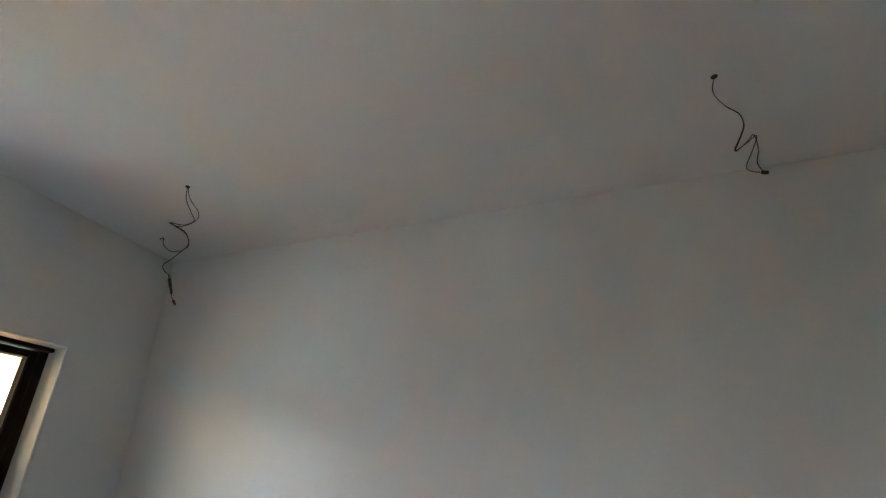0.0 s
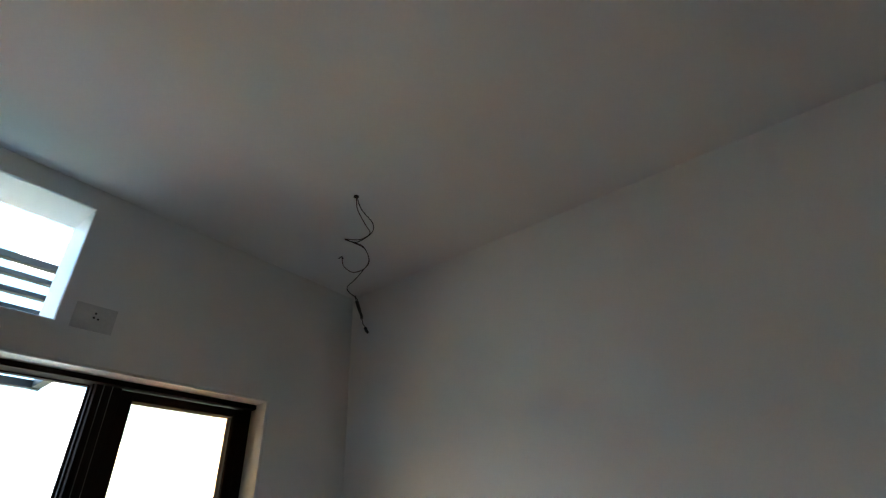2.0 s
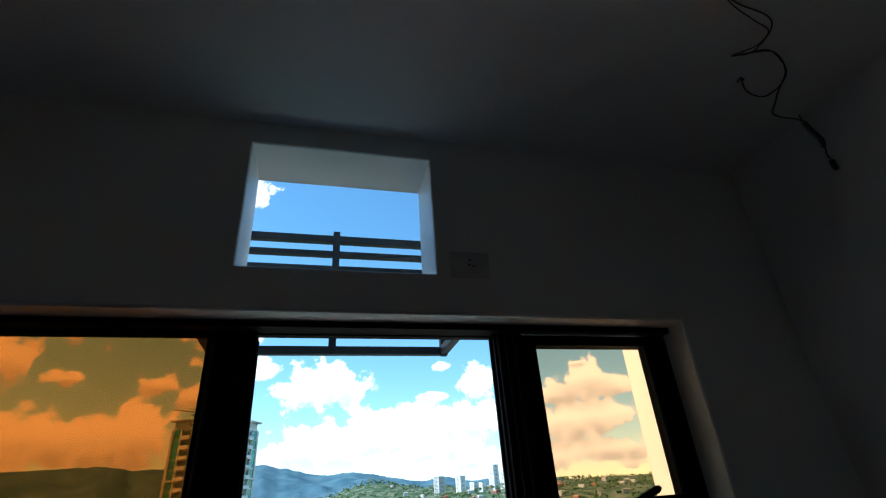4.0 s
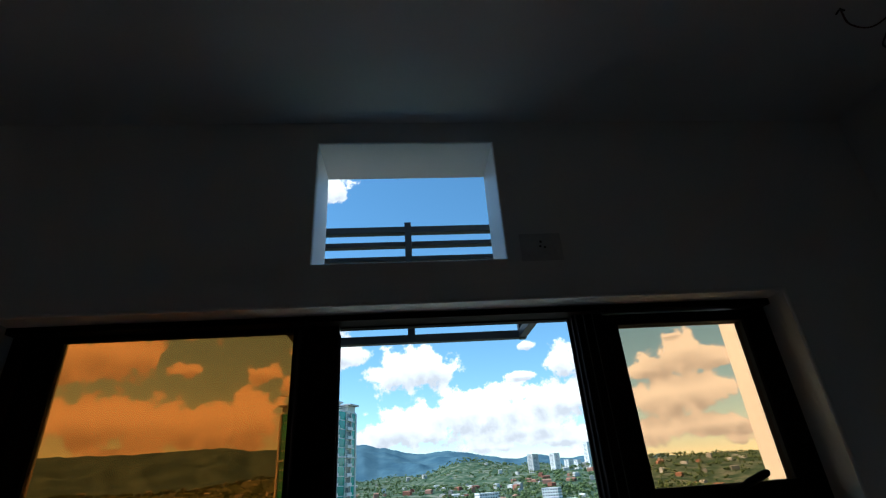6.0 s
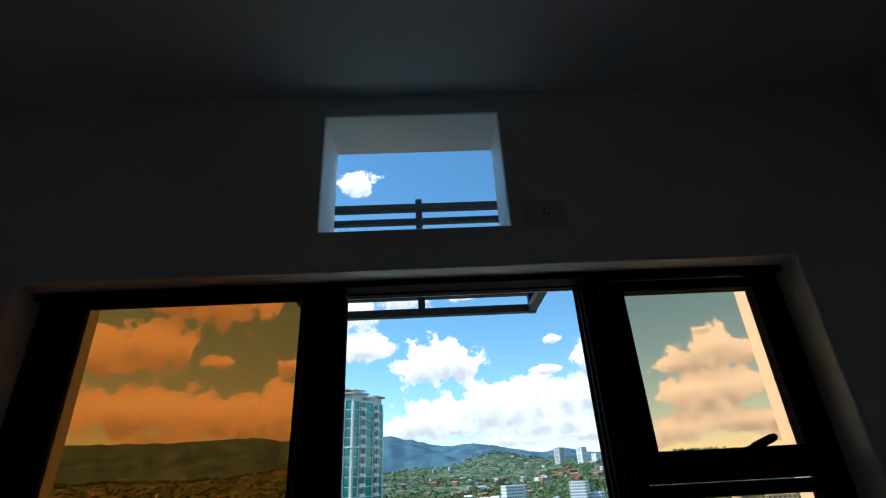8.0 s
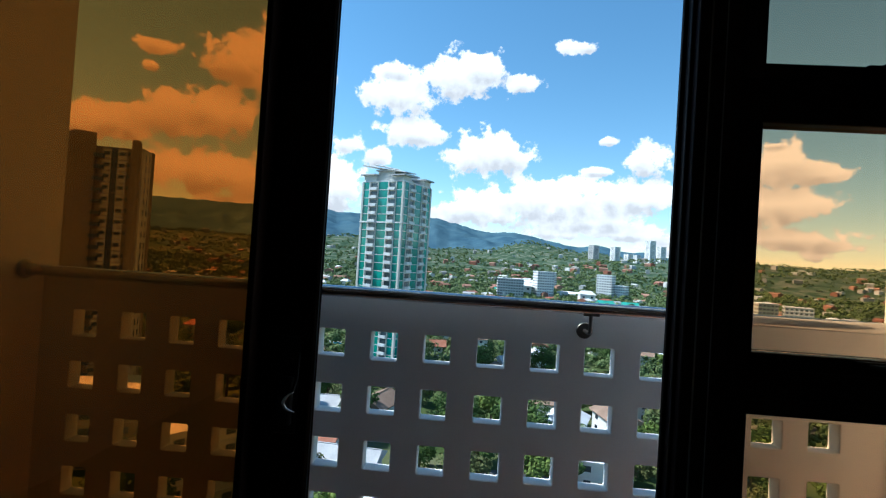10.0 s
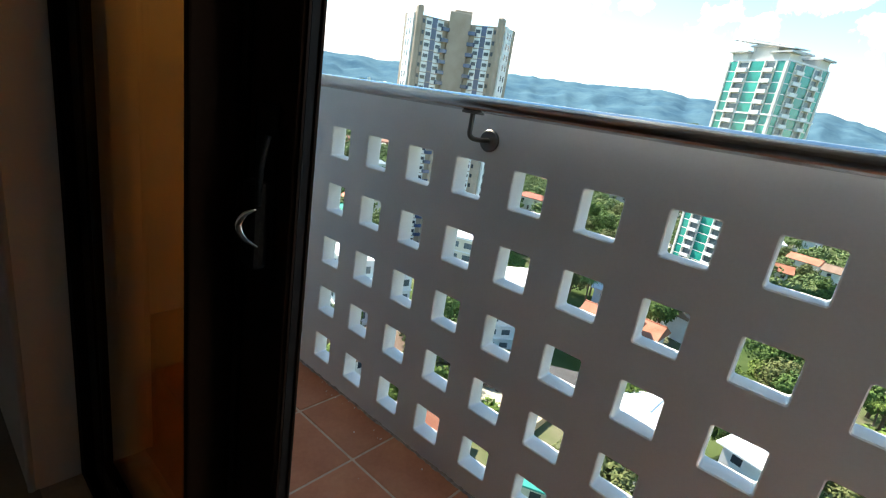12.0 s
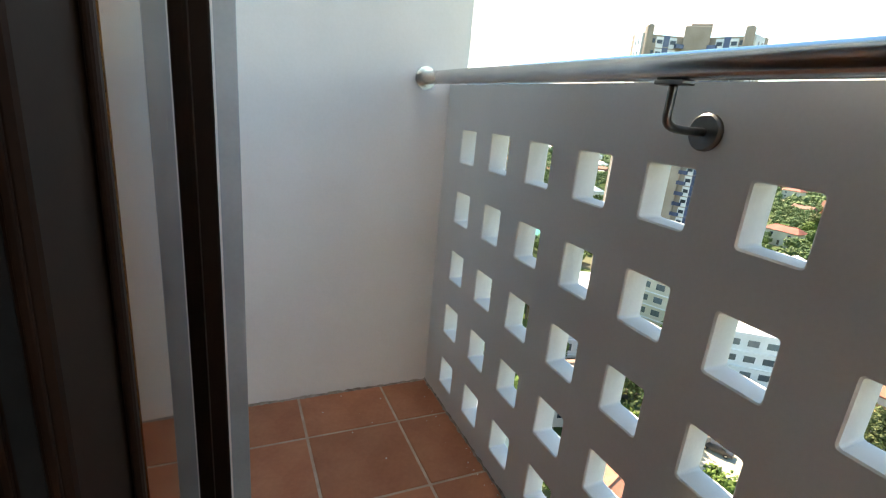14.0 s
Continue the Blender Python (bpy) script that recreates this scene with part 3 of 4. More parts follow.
def land_material():
    """Town ground, scrub and forest by broad noise."""
    m, t, b = material("town_and_forest_ground")
    co = t.nodes.new("ShaderNodeTexCoord")

    def nz(scale, detail=6):
        n = t.nodes.new("ShaderNodeTexNoise")
        n.inputs["Scale"].default_value, n.inputs["Detail"].default_value = scale, detail
        t.links.new(co.outputs["Object"], n.inputs["Vector"])
        return n

    def ramp(src, *stops):
        r = t.nodes.new("ShaderNodeValToRGB")
        r.color_ramp.elements[0].position, r.color_ramp.elements[1].position = stops[0][0], stops[-1][0]
        r.color_ramp.elements[0].color, r.color_ramp.elements[1].color = (*stops[0][1], 1), (*stops[-1][1], 1)
        for p, c in stops[1:-1]:
            r.color_ramp.elements.new(p).color = (*c, 1)
        t.links.new(src, r.inputs["Fac"])
        return r.outputs["Color"]

    near = ramp(nz(0.05).outputs["Fac"], (0.35, (0.045, 0.07, 0.025)), (0.5, (0.075, 0.10, 0.04)), (0.64, (0.14, 0.135, 0.085)), (0.72, (0.27, 0.245, 0.20)))
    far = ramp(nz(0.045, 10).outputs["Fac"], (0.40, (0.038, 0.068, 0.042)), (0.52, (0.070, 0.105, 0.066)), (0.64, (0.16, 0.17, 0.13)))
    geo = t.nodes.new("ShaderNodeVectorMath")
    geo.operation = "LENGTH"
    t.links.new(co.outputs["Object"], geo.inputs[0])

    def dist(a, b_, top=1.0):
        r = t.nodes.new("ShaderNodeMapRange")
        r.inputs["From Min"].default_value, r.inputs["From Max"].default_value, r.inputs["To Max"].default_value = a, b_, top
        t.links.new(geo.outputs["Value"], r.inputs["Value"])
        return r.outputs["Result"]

    def mixc(f, a, c):
        x = t.nodes.new("ShaderNodeMix")
        x.data_type = "RGBA"
        t.links.new(f, x.inputs["Factor"])
        t.links.new(a, x.inputs["A"])
        if isinstance(c, tuple):
            x.inputs["B"].default_value = (*c, 1)
        else:
            t.links.new(c, x.inputs["B"])
        return x.outputs["Result"]

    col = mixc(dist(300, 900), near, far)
    t.links.new(col, b.inputs["Base Color"])
    b.inputs["Roughness"].default_value = 1.0
    b.inputs["Specular IOR Level"].default_value = 0.0
    return m


LAND = land_material()
# the blue of distance haze is painted into this forest colour
HAZE_MOUNTAIN = surface("blue_green_mountain_forest", (0.042, 0.092, 0.135), (0.080, 0.148, 0.185), scale=0.008, rough=1.0, bump=0.0, fine=0.05, spread=0.4, spec=0.0)
tagged(part("ground", land(), LAND, smooth=True), "town ground running out to wooded hills and haze-blue mountains", "ground", kind="structure")
tagged(part("backdrop_mountains", mountains(), HAZE_MOUNTAIN, smooth=True), "wooded mountain range in the distance, haze painted into its blue-green colour", "mountains", kind="structure")


# ---- sky backdrop: cumulus clouds on a far shell in front of the sky ----
CLOUDS = (
    (-35.5, 18.9, 1.7, 0.8), (-36.1, 17.0, 0.7, 0.5), (-27.5, 19.0, 3.6, 2.4), (-23.4, 19.4, 4.6, 3.4), (-30.0, 13.6, 3.6, 2.4), (-33.8, 12.6, 3.4, 2.2), (-23.5, 12.4, 1.8, 0.8),
    (-38.8, 11.0, 2.6, 1.6), (-30.6, 7.2, 5.6, 2.5), (-23.4, 7.0, 3.4, 2.0), (-27.0, 13.2, 0.8, 0.9), (-10.6, 18.4, 4.0, 2.4), (-10.8, 20.8, 1.5, 0.9), (-2.6, 20.7, 4.2, 2.3), (0.0, 21.6, 2.2, 1.6),
    (4.4, 20.2, 2.0, 1.0), (10.7, 23.9, 2.3, 0.7), (-8.2, 14.2, 3.8, 1.6), (-0.8, 12.0, 3.4, 2.0), (2.4, 12.6, 3.0, 2.4), (14.6, 14.0, 1.0, 0.5), (18.7, 11.8, 2.4, 1.8), (13.5, 10.7, 1.7, 0.5),
    (-12.3, 11.2, 1.4, 1.1), (-15.7, 12.3, 1.5, 0.9), (-17.0, 7.3, 3.4, 2.8), (-20.0, 6.6, 3.0, 1.8), (1.6, 6.0, 6.0, 2.4), (8.6, 7.4, 5.4, 2.5), (12.5, 5.4, 5.0, 1.6), (17.6, 7.9, 4.6, 2.0), (16.6, 4.0, 3.4, 0.9),
    (-4.0, 4.9, 3.6, 1.0), (30.6, 11.0, 2.4, 2.0), (27.4, 9.8, 2.4, 1.1), (33.6, 10.0, 2.0, 1.0), (28.2, 6.8, 3.0, 2.1), (31.6, 7.0, 3.0, 1.9), (32.0, 3.9, 3.3, 1.2), (26.1, 3.6, 2.2, 1.5),
    (30.3, 12.9, 0.6, 0.3), (-9.2, 33.4, 2.4, 1.5), (-58.4, 10.8, 4.8, 2.7), (-49.0, 10.8, 5.2, 2.4), (-41.0, 10.6, 3.4, 1.7), (-55.5, 5.7, 7.0, 2.0), (-44.0, 6.4, 3.4, 1.6), (-66.0, 8.0, 5.0, 3.0), (-69.0, 16.0, 5.0, 3.0))


def cloud_shell():
    """A far curved shell; each cloud lifts the density round its middle (azimuth, elevation, half width, half height in degrees)."""
    ni, nj, far = 471, 241, 4500.0
    az, el = np.meshgrid(-85 + 0.3 * np.arange(ni), -2 + 0.25 * np.arange(nj))
    dens, under = np.zeros_like(az), np.zeros_like(az)
    r = random.Random(21)
    puffs = [(r.uniform(-80, 50), r.uniform(2.0, 4.5), r.uniform(1.2, 3.5), r.uniform(0.4, 0.9)) for _ in range(26)]
    for a, e, w, h in (*CLOUDS, *puffs):
        dy = (el - e) / h
        q = np.exp(-0.62 * (((az - a) / w) ** 2 + (dy * np.where(dy > 0, 1.0, 1.15)) ** 2) ** 1.35)
        dens = np.maximum(dens, q) + 0.25 * np.minimum(dens, q)
        under = np.maximum(under, np.sqrt(q) * np.clip(0.25 - dy * 0.9, 0, 1))
    dens = np.where(dens < 0.08, dens - (1 - dens / 0.08), dens)
    ra, re = np.radians(az), np.radians(el)
    co = far * np.stack((np.cos(re) * np.sin(ra), np.cos(re) * np.cos(ra), np.sin(re)), -1).reshape(-1, 3)
    faces = [(j * ni + i, (j + 1) * ni + i, (j + 1) * ni + i + 1, j * ni + i + 1) for j in range(nj - 1) for i in range(ni - 1)]
    me = bpy.data.meshes.new("backdrop")
    me.from_pydata(co.tolist(), [], faces)
    for name, values in (("puff", dens), ("underside", under)):
        me.attributes.new(name, "FLOAT", "POINT").data.foreach_set("value", values.ravel().astype(np.float32))
    me.materials.append(cloud_material(CLOUD_LIGHT))
    me.shade_smooth()
    return me


def cloud_material(strength):
    m, t, b = material("cumulus_cloud")
    t.nodes.remove(b)
    nd = t.nodes.new
    co, at, un, n1, n2 = nd("ShaderNodeTexCoord"), nd("ShaderNodeAttribute"), nd("ShaderNodeAttribute"), nd("ShaderNodeTexNoise"), nd("ShaderNodeTexNoise")
    at.attribute_name, un.attribute_name = "puff", "underside"
    n1.inputs["Scale"].default_value, n1.inputs["Detail"].default_value, n1.inputs["Roughness"].default_value = 0.0068, 12, 0.60
    n2.inputs["Scale"].default_value, n2.inputs["Detail"].default_value = 0.009, 9
    for n in (n1, n2):
        t.links.new(co.outputs["Object"], n.inputs["Vector"])
    a = nd("ShaderNodeMath")
    a.operation = "MULTIPLY_ADD"
    a.inputs[1].default_value = 2.4
    t.links.new(n1.outputs["Fac"], a.inputs[0])
    t.links.new(at.outputs["Fac"], a.inputs[2])
    cov = nd("ShaderNodeMapRange")
    cov.interpolation_type = "SMOOTHSTEP"
    cov.inputs["From Min"].default_value, cov.inputs["From Max"].default_value = 1.55, 1.86
    t.links.new(a.outputs[0], cov.inputs["Value"])
    g = nd("ShaderNodeMath")
    g.operation = "MULTIPLY"
    t.links.new(n2.outputs["Fac"], g.inputs[0])
    t.links.new(un.outputs["Fac"], g.inputs[1])
    # shading of the cloud bases is painted as grey into their glow
    ramp = nd("ShaderNodeValToRGB")
    ramp.color_ramp.elements[0].position, ramp.color_ramp.elements[1].position = 0.03, 0.40
    ramp.color_ramp.elements[0].color, ramp.color_ramp.elements[1].color = (1, 1, 1, 1), (0.56, 0.565, 0.60, 1)
    t.links.new(g.outputs[0], ramp.inputs["Fac"])
    em, tr, mix = nd("ShaderNodeEmission"), nd("ShaderNodeBsdfTransparent"), nd("ShaderNodeMixShader")
    em.inputs["Strength"].default_value = strength
    t.links.new(ramp.outputs["Color"], em.inputs["Color"])
    t.links.new(cov.outputs["Result"], mix.inputs["Fac"])
    t.links.new(tr.outputs[0], mix.inputs[1])
    t.links.new(em.outputs[0], mix.inputs[2])
    t.links.new(mix.outputs[0], t.nodes["Material Output"].inputs["Surface"])
    return m


tagged(new("backdrop", cloud_shell()), "bright white cumulus clouds in a blue sky", "sky", kind="structure")


# ---- the town ----
def islands(name, c1, c2, rough=0.8, scale=0.6):
    """Colour varied from piece to piece of one joined mesh, with a fine grain."""
    m, t, b = material(name)
    g, r, n, co, mx = (t.nodes.new("ShaderNode" + k) for k in ("NewGeometry", "ValToRGB", "TexNoise", "TexCoord", "Mix"))
    r.color_ramp.elements[0].color, r.color_ramp.elements[1].color = (*c1, 1), (*c2, 1)
    t.links.new(g.outputs["Random Per Island"], r.inputs["Fac"])
    n.inputs["Scale"].default_value = scale
    t.links.new(co.outputs["Object"], n.inputs["Vector"])
    mx.data_type, mx.blend_type = "RGBA", "MULTIPLY"
    mx.inputs["Factor"].default_value = 0.6
    t.links.new(r.outputs["Color"], mx.inputs["A"])
    t.links.new(n.outputs["Fac"], mx.inputs["B"])
    t.links.new(mx.outputs["Result"], b.inputs["Base Color"])
    b.inputs["Roughness"].default_value = rough
    b.inputs["Specular IOR Level"].default_value = 0.2
    return m


def facade(name, c1, c2, rough=0.8, vary=0.0):
    return surface(name, c1, c2, scale=0.25, rough=rough, bump=0.1, fine=3.0, relief=0.05, vary=vary, spec=0.3)


CREAM = facade("cream_concrete", (0.58, 0.55, 0.50), (0.70, 0.67, 0.62))
WHITEWALL = facade("white_concrete", (0.66, 0.66, 0.65), (0.80, 0.80, 0.79))
TAN = facade("tan_render", (0.31, 0.245, 0.19), (0.39, 0.315, 0.25))
TEAL = surface("teal_window_glass", (0.015, 0.22, 0.17), (0.03, 0.34, 0.27), scale=0.3, rough=0.12, bump=0.0, vary=0.25)
DARKGLASS = surface("dark_window_glass", (0.018, 0.024, 0.035), (0.05, 0.06, 0.08), scale=0.4, rough=0.1, bump=0.0, vary=0.3)
BLUEGLASS = surface("slate_blue_window_glass", (0.04, 0.055, 0.11), (0.07, 0.09, 0.17), scale=0.4, rough=0.12, bump=0.0, vary=0.2)
ROOFS = [facade("roof_" + n, a, b, vary=0.15) for n, a, b in (
    ("terracotta", (0.32, 0.115, 0.065), (0.44, 0.19, 0.12)), ("rust", (0.25, 0.075, 0.05), (0.36, 0.12, 0.08)), ("grey", (0.30, 0.30, 0.31), (0.42, 0.42, 0.42)),
    ("white", (0.66, 0.66, 0.66), (0.8, 0.8, 0.8)), ("teal", (0.03, 0.26, 0.20), (0.05, 0.36, 0.29)), ("blue", (0.07, 0.20, 0.50), (0.11, 0.28, 0.60)), ("brown", (0.20, 0.13, 0.09), (0.28, 0.19, 0.14)))]
HOUSEWALLS = [facade("house_wall_" + n, a, b, vary=0.1) for n, a, b in (("white", (0.62, 0.61, 0.58), (0.75, 0.74, 0.71)), ("cream", (0.55, 0.49, 0.38), (0.66, 0.60, 0.49)), ("grey", (0.4, 0.4, 0.4), (0.52, 0.52, 0.51)))]
LEAVES = [islands("leaves_" + n, a, b, scale=0.5) for n, a, b in (("deep", (0.050, 0.100, 0.024), (0.12, 0.19, 0.045)), ("bright", (0.10, 0.165, 0.03), (0.20, 0.27, 0.06)), ("olive", (0.09, 0.115, 0.035), (0.18, 0.19, 0.07)))]
BARK = facade("bark", (0.09, 0.065, 0.045), (0.15, 0.115, 0.08))
ROAD = facade("asphalt", (0.05, 0.05, 0.052), (0.075, 0.075, 0.075))
POOL = surface("pool_water", (0.03, 0.25, 0.42), (0.05, 0.34, 0.52), scale=0.5, rough=0.08, bump=0.1, fine=2, relief=0.05)
TYRE = RUBBER


def tower(name, label, at, turn, w, d, floors, fh, front, side, mats, top_extra=()):
    """A tall building: a body with piers, glass strips and balcony bays on its faces; spans are (from, to, kind) along each face."""
    t = thing(name, label, "tower building")
    t.matrix_world = pose(*at, 0, 0, turn)
    h = floors * fh
    body = part("wall", boxes((-w / 2 + 0.6, w / 2 - 0.6, -d / 2 + 0.6, d / 2 - 0.6, 0, h)), mats["body"], t)
    cache = {}

    def shared(key, make, mat):
        if key not in cache:
            cache[key] = mesh_of(key[0], make(), mat)
        return cache[key]

    for k in range(4):
        half, spans = ((d / 2, front), (w / 2, side))[k % 2]
        rot = pose(0, 0, 0, 0, 0, 90 * k)

        def put(nm, me, u, z):
            o = new(nm, me)
            o.parent = t
            o.matrix_local = rot @ pose(u, -half, z)
            return o

        for u0, u1, kind, *more in spans:
            um, uw = (u0 + u1) / 2, u1 - u0
            if kind == "pier":
                rise = more[0] if more else 0.0
                put("pier", shared(("pier", uw, rise), lambda: boxes((-uw / 2, uw / 2, -0.05, 0.9, 0, h + rise)), mats["pier"]), um, 0)
                continue
            for f in range(floors):
                z = f * fh
                if kind == "glass":
                    put("pane", shared(("pane", uw), lambda: boxes((-uw / 2 + 0.06, uw / 2 - 0.06, 0.22, 0.6, 0.14, fh - 0.10)), mats["glass"]), um, z)
                    put("spandrel", shared(("spandrel", uw), lambda: boxes((-uw / 2, uw / 2, 0.16, 0.6, -0.10, 0.14)), mats["band"]), um, z)
                elif kind == "balcony":
                    put("window", shared(("window", uw), lambda: boxes((-uw / 2 + 0.2, uw / 2 - 0.2, 0.5, 0.62, 0.1, fh - 0.5)), mats["dark"]), um, z)
                    put("balcony", shared(("balcony", uw), lambda: boxes((-uw / 2, uw / 2, -0.7, 0.6, -0.15, 0.08), (-uw / 2, uw / 2, -0.7, -0.58, 0.08, 1.0), (-uw / 2, -uw / 2 + 0.12, -0.58, 0.6, 0.08, 1.0), (uw / 2 - 0.12, uw / 2, -0.58, 0.6, 0.08, 1.0)), mats["band"]), um, z)
                elif kind == "dark":
                    put("window", shared(("window_strip", uw), lambda: boxes((-uw / 2 + 0.05, uw / 2 - 0.05, 0.4, 0.62, 0.0, fh - 0.35)), mats["strip"]), um, z)
                elif kind == "small":
                    put("window", shared(("window_small", uw), lambda: boxes((-0.45, 0.45, 0.45, 0.605, 0.9, 2.0), (-0.55, 0.55, 0.38, 0.6, 0.78, 0.9)), mats["dark"]), um, z)
                elif kind == "row":
                    n = max(1, round(uw / 3.2)) if at[1] < 1000 else 1
                    for q in range(n):
                        put("window", shared(("window_row", uw), lambda: boxes((-uw / n * 0.29, uw / n * 0.29, 0.5, 0.61, 1.0, fh - (0.8 if at[1] < 1000 else 1.3))), mats["dark"]), u0 + (q + 0.5) * uw / n, z)
                    put("ledge", shared(("ledge", uw), lambda: boxes((-uw / 2, uw / 2, 0.3, 0.62, -0.12, 0.12)), mats["band"]), um, z)
    part("roof", boxes((-w / 2 + 0.3, w / 2 - 0.3, -d / 2 + 0.3, d / 2 - 0.3, h, h + 0.5)), mats["band"], t)
    for nm, row in top_extra:
        part(nm, boxes(row), mats["pier"], t)
    return t


GREYGLASS = surface("grey_window_glass", (0.07, 0.09, 0.10), (0.16, 0.19, 0.20), scale=0.4, rough=0.15, bump=0.0, vary=0.3)
GREEN = dict(body=CREAM, pier=CREAM, glass=TEAL, band=WHITEWALL, dark=GREYGLASS, strip=BLUEGLASS)
gspan = [(-10, -9.3, "pier"), (-9.3, -6.4, "glass"), (-6.4, -6.0, "pier"), (-6.0, -2.4, "balcony"), (-2.4, -2.0, "pier"), (-2.0, 2.6, "glass"), (2.6, 3.0, "pier"), (3.0, 6.2, "balcony"), (6.2, 6.6, "pier"), (6.6, 9.3, "glass"), (9.3, 10, "pier")]
gt = tower("green_tower", "cream high-rise with teal glass strips, balconies and slanted roof canopies", (-31, 190, BASE - 1), -26, 20, 20, 24, 3.12, gspan, gspan, GREEN)
H = 24 * 3.12
for x0, x1, y0, y1, z0, z1, nm in ((-10.6, -3.5, -10.6, -4, H + 2.6, H + 3.1, "canopy"), (3.5, 10.6, -10.6, -4, H + 2.2, H + 2.7, "canopy"), (-4.5, 4.5, -9, 9, H + 4.4, H + 4.9, "canopy"), (3.5, 10.6, 4, 10.6, H + 2.6, H + 3.1, "canopy"), (-10.6, -3.5, 4, 10.6, H + 2.6, H + 3.1, "canopy"),
                               (-9.5, -4, -9.5, -5, H + 0.5, H + 2.6, "penthouse"), (4, 9.5, -9.5, -5, H + 0.5, H + 2.2, "penthouse"), (-4, 4, -8, 8, H + 0.5, H + 4.4, "penthouse"), (4, 9.5, 5, 9.5, H + 0.5, H + 2.6, "penthouse"), (-9.5, -4, 5, 9.5, H + 0.5, H + 2.6, "penthouse")):
    part(nm, boxes((x0, x1, y0, y1, z0, z1)), CREAM if nm == "penthouse" else HOUSEWALLS[2], gt)
part("roof_blade", boxes((-11, 10, -9.5, -2, -0.2, 0.2), bevel=0.1, seg=1), HOUSEWALLS[2], gt).matrix_local = pose(0, 0, H + 5.6, 3, 9, 0)
arm = bmesh.new()
tube(arm, [(-6, -8, H + 7.2), (6, -8, H + 4.6)], 0.3, 6)
tube(arm, [(-3, -8, H + 3.0), (-3, -8, H + 6.5)], 0.2, 6)
part("roof_boom", arm, HOUSEWALLS[2], gt)
# cream belts round the tower
for f in (19, 10):
    part("belt", boxes((-10.25, 10.25, -10.25, 10.25, f * 3.12 - 0.25, f * 3.12 + 0.25)), WHITEWALL, gt)

def tan_tower(at, turn):
    """Two angled wings meeting at a taller core: tan piers, white panels, dark strips and small balconies on every floor."""
    t = thing("tan_tower", "tan and white residential high-rise with two angled wings and stacked balconies", "tower building")
    t.matrix_world = pose(*at, 0, 0, turn) @ Matrix.Diagonal((0.87, 0.9, 1, 1))
    floors, fh = 24, 2.92
    h = floors * fh
    part("core", boxes((-3.6, 3.6, -0.6, 9, 0, h + 2.6), (-2.2, 3.6, 1, 8, h + 2.6, h + 3.4), bevel=0.15, seg=1), TAN, t)
    meshes = dict(
        window=mesh_of("window", boxes((-0.4, 0.4, -0.08, 0.1, 0.9, 2.0)), DARKGLASS),
        panel=mesh_of("panel", boxes((-1.1, 1.1, -0.15, 0.2, -0.2, 2.45)), WHITEWALL),
        opening=mesh_of("window", boxes((-0.8, 0.8, -0.22, 0.0, 0.8, 1.75)), DARKGLASS),
        strip=mesh_of("window", boxes((-0.95, 0.95, -0.06, 0.1, 0.1, 2.85)), BLUEGLASS),
        balcony=mesh_of("balcony", boxes((-1.2, 1.2, -1.5, 0.1, -0.12, 0.06), (-1.2, 1.2, -1.5, -1.4, 0.06, 0.9), (-1.2, -1.1, -1.4, 0.1, 0.06, 0.9), (1.1, 1.2, -1.4, 0.1, 0.06, 0.9)), BLUEGLASS),
        slit=mesh_of("window", boxes((-0.06, 0.1, -0.35, 0.35, 0.6, 2.2)), DARKGLASS))
    for s_ in (-1, 1):
        wing = pose(s_ * 3.6, 0.4, 0, 0, 0, -s_ * 24)

        def put(key, u, z, y=0.0):
            o = new(meshes[key].name.split(".")[0], meshes[key])
            o.parent = t
            o.matrix_local = wing @ pose(s_ * u, y, z)

        lo, hi = sorted((0.0, s_ * 11.2))
        part("wall", boxes((lo, hi, 0, 11, 0, h)), TAN, t).matrix_local = wing
        e0, e1 = sorted((s_ * 9.4, s_ * 11.4))
        part("pier", boxes((e0, e1, -0.9, 2.2, 0, h + 2.4), bevel=0.6, seg=3), TAN, t).matrix_local = wing
        f0, f1 = sorted((s_ * 11.2, s_ * 11.8))
        part("end_wall", boxes((f0, f1, 2.0, 9.0, 0, h + 0.6)), WHITEWALL, t).matrix_local = wing
        part("pier", boxes((f0, f1 + 0.2, 9.0, 11.2, 0, h + 0.8)), TAN, t).matrix_local = wing
        for f in range(floors):
            z = f * fh
            put("balcony", 1.3, z)
            put("panel", 3.0, z)
            put("opening", 3.0, z)
            put("strip", 5.0, z)
            put("panel", 7.0, z)
            put("opening", 7.0, z)
            put("window", 8.8, z)
            o = new("window", meshes["slit"])
            o.parent = t
            o.matrix_local = wing @ pose(s_ * 11.8, 4.6, z)
            o = new("window", meshes["slit"])
            o.parent = t
            o.matrix_local = wing @ pose(s_ * 11.8, 7.2, z)
    part("roof", boxes((-3.5, 3.5, 1, 8.8, h + 2.6, h + 2.75)), WHITEWALL, t)
    return t


tan_tower((-98.3, 112.0, BASE - 1), 41)

WHITEM = dict(body=WHITEWALL, pier=WHITEWALL, glass=TEAL, band=WHITEWALL, dark=GREYGLASS, strip=BLUEGLASS)
CREAMM = dict(body=HOUSEWALLS[1], pier=HOUSEWALLS[1], glass=TEAL, band=WHITEWALL, dark=GREYGLASS, strip=BLUEGLASS)
GREYM = dict(body=HOUSEWALLS[2], pier=HOUSEWALLS[2], glass=TEAL, band=WHITEWALL, dark=GREYGLASS, strip=BLUEGLASS)


def polar(az, d):
    return d * math.sin(radians(az)), d * math.cos(radians(az))


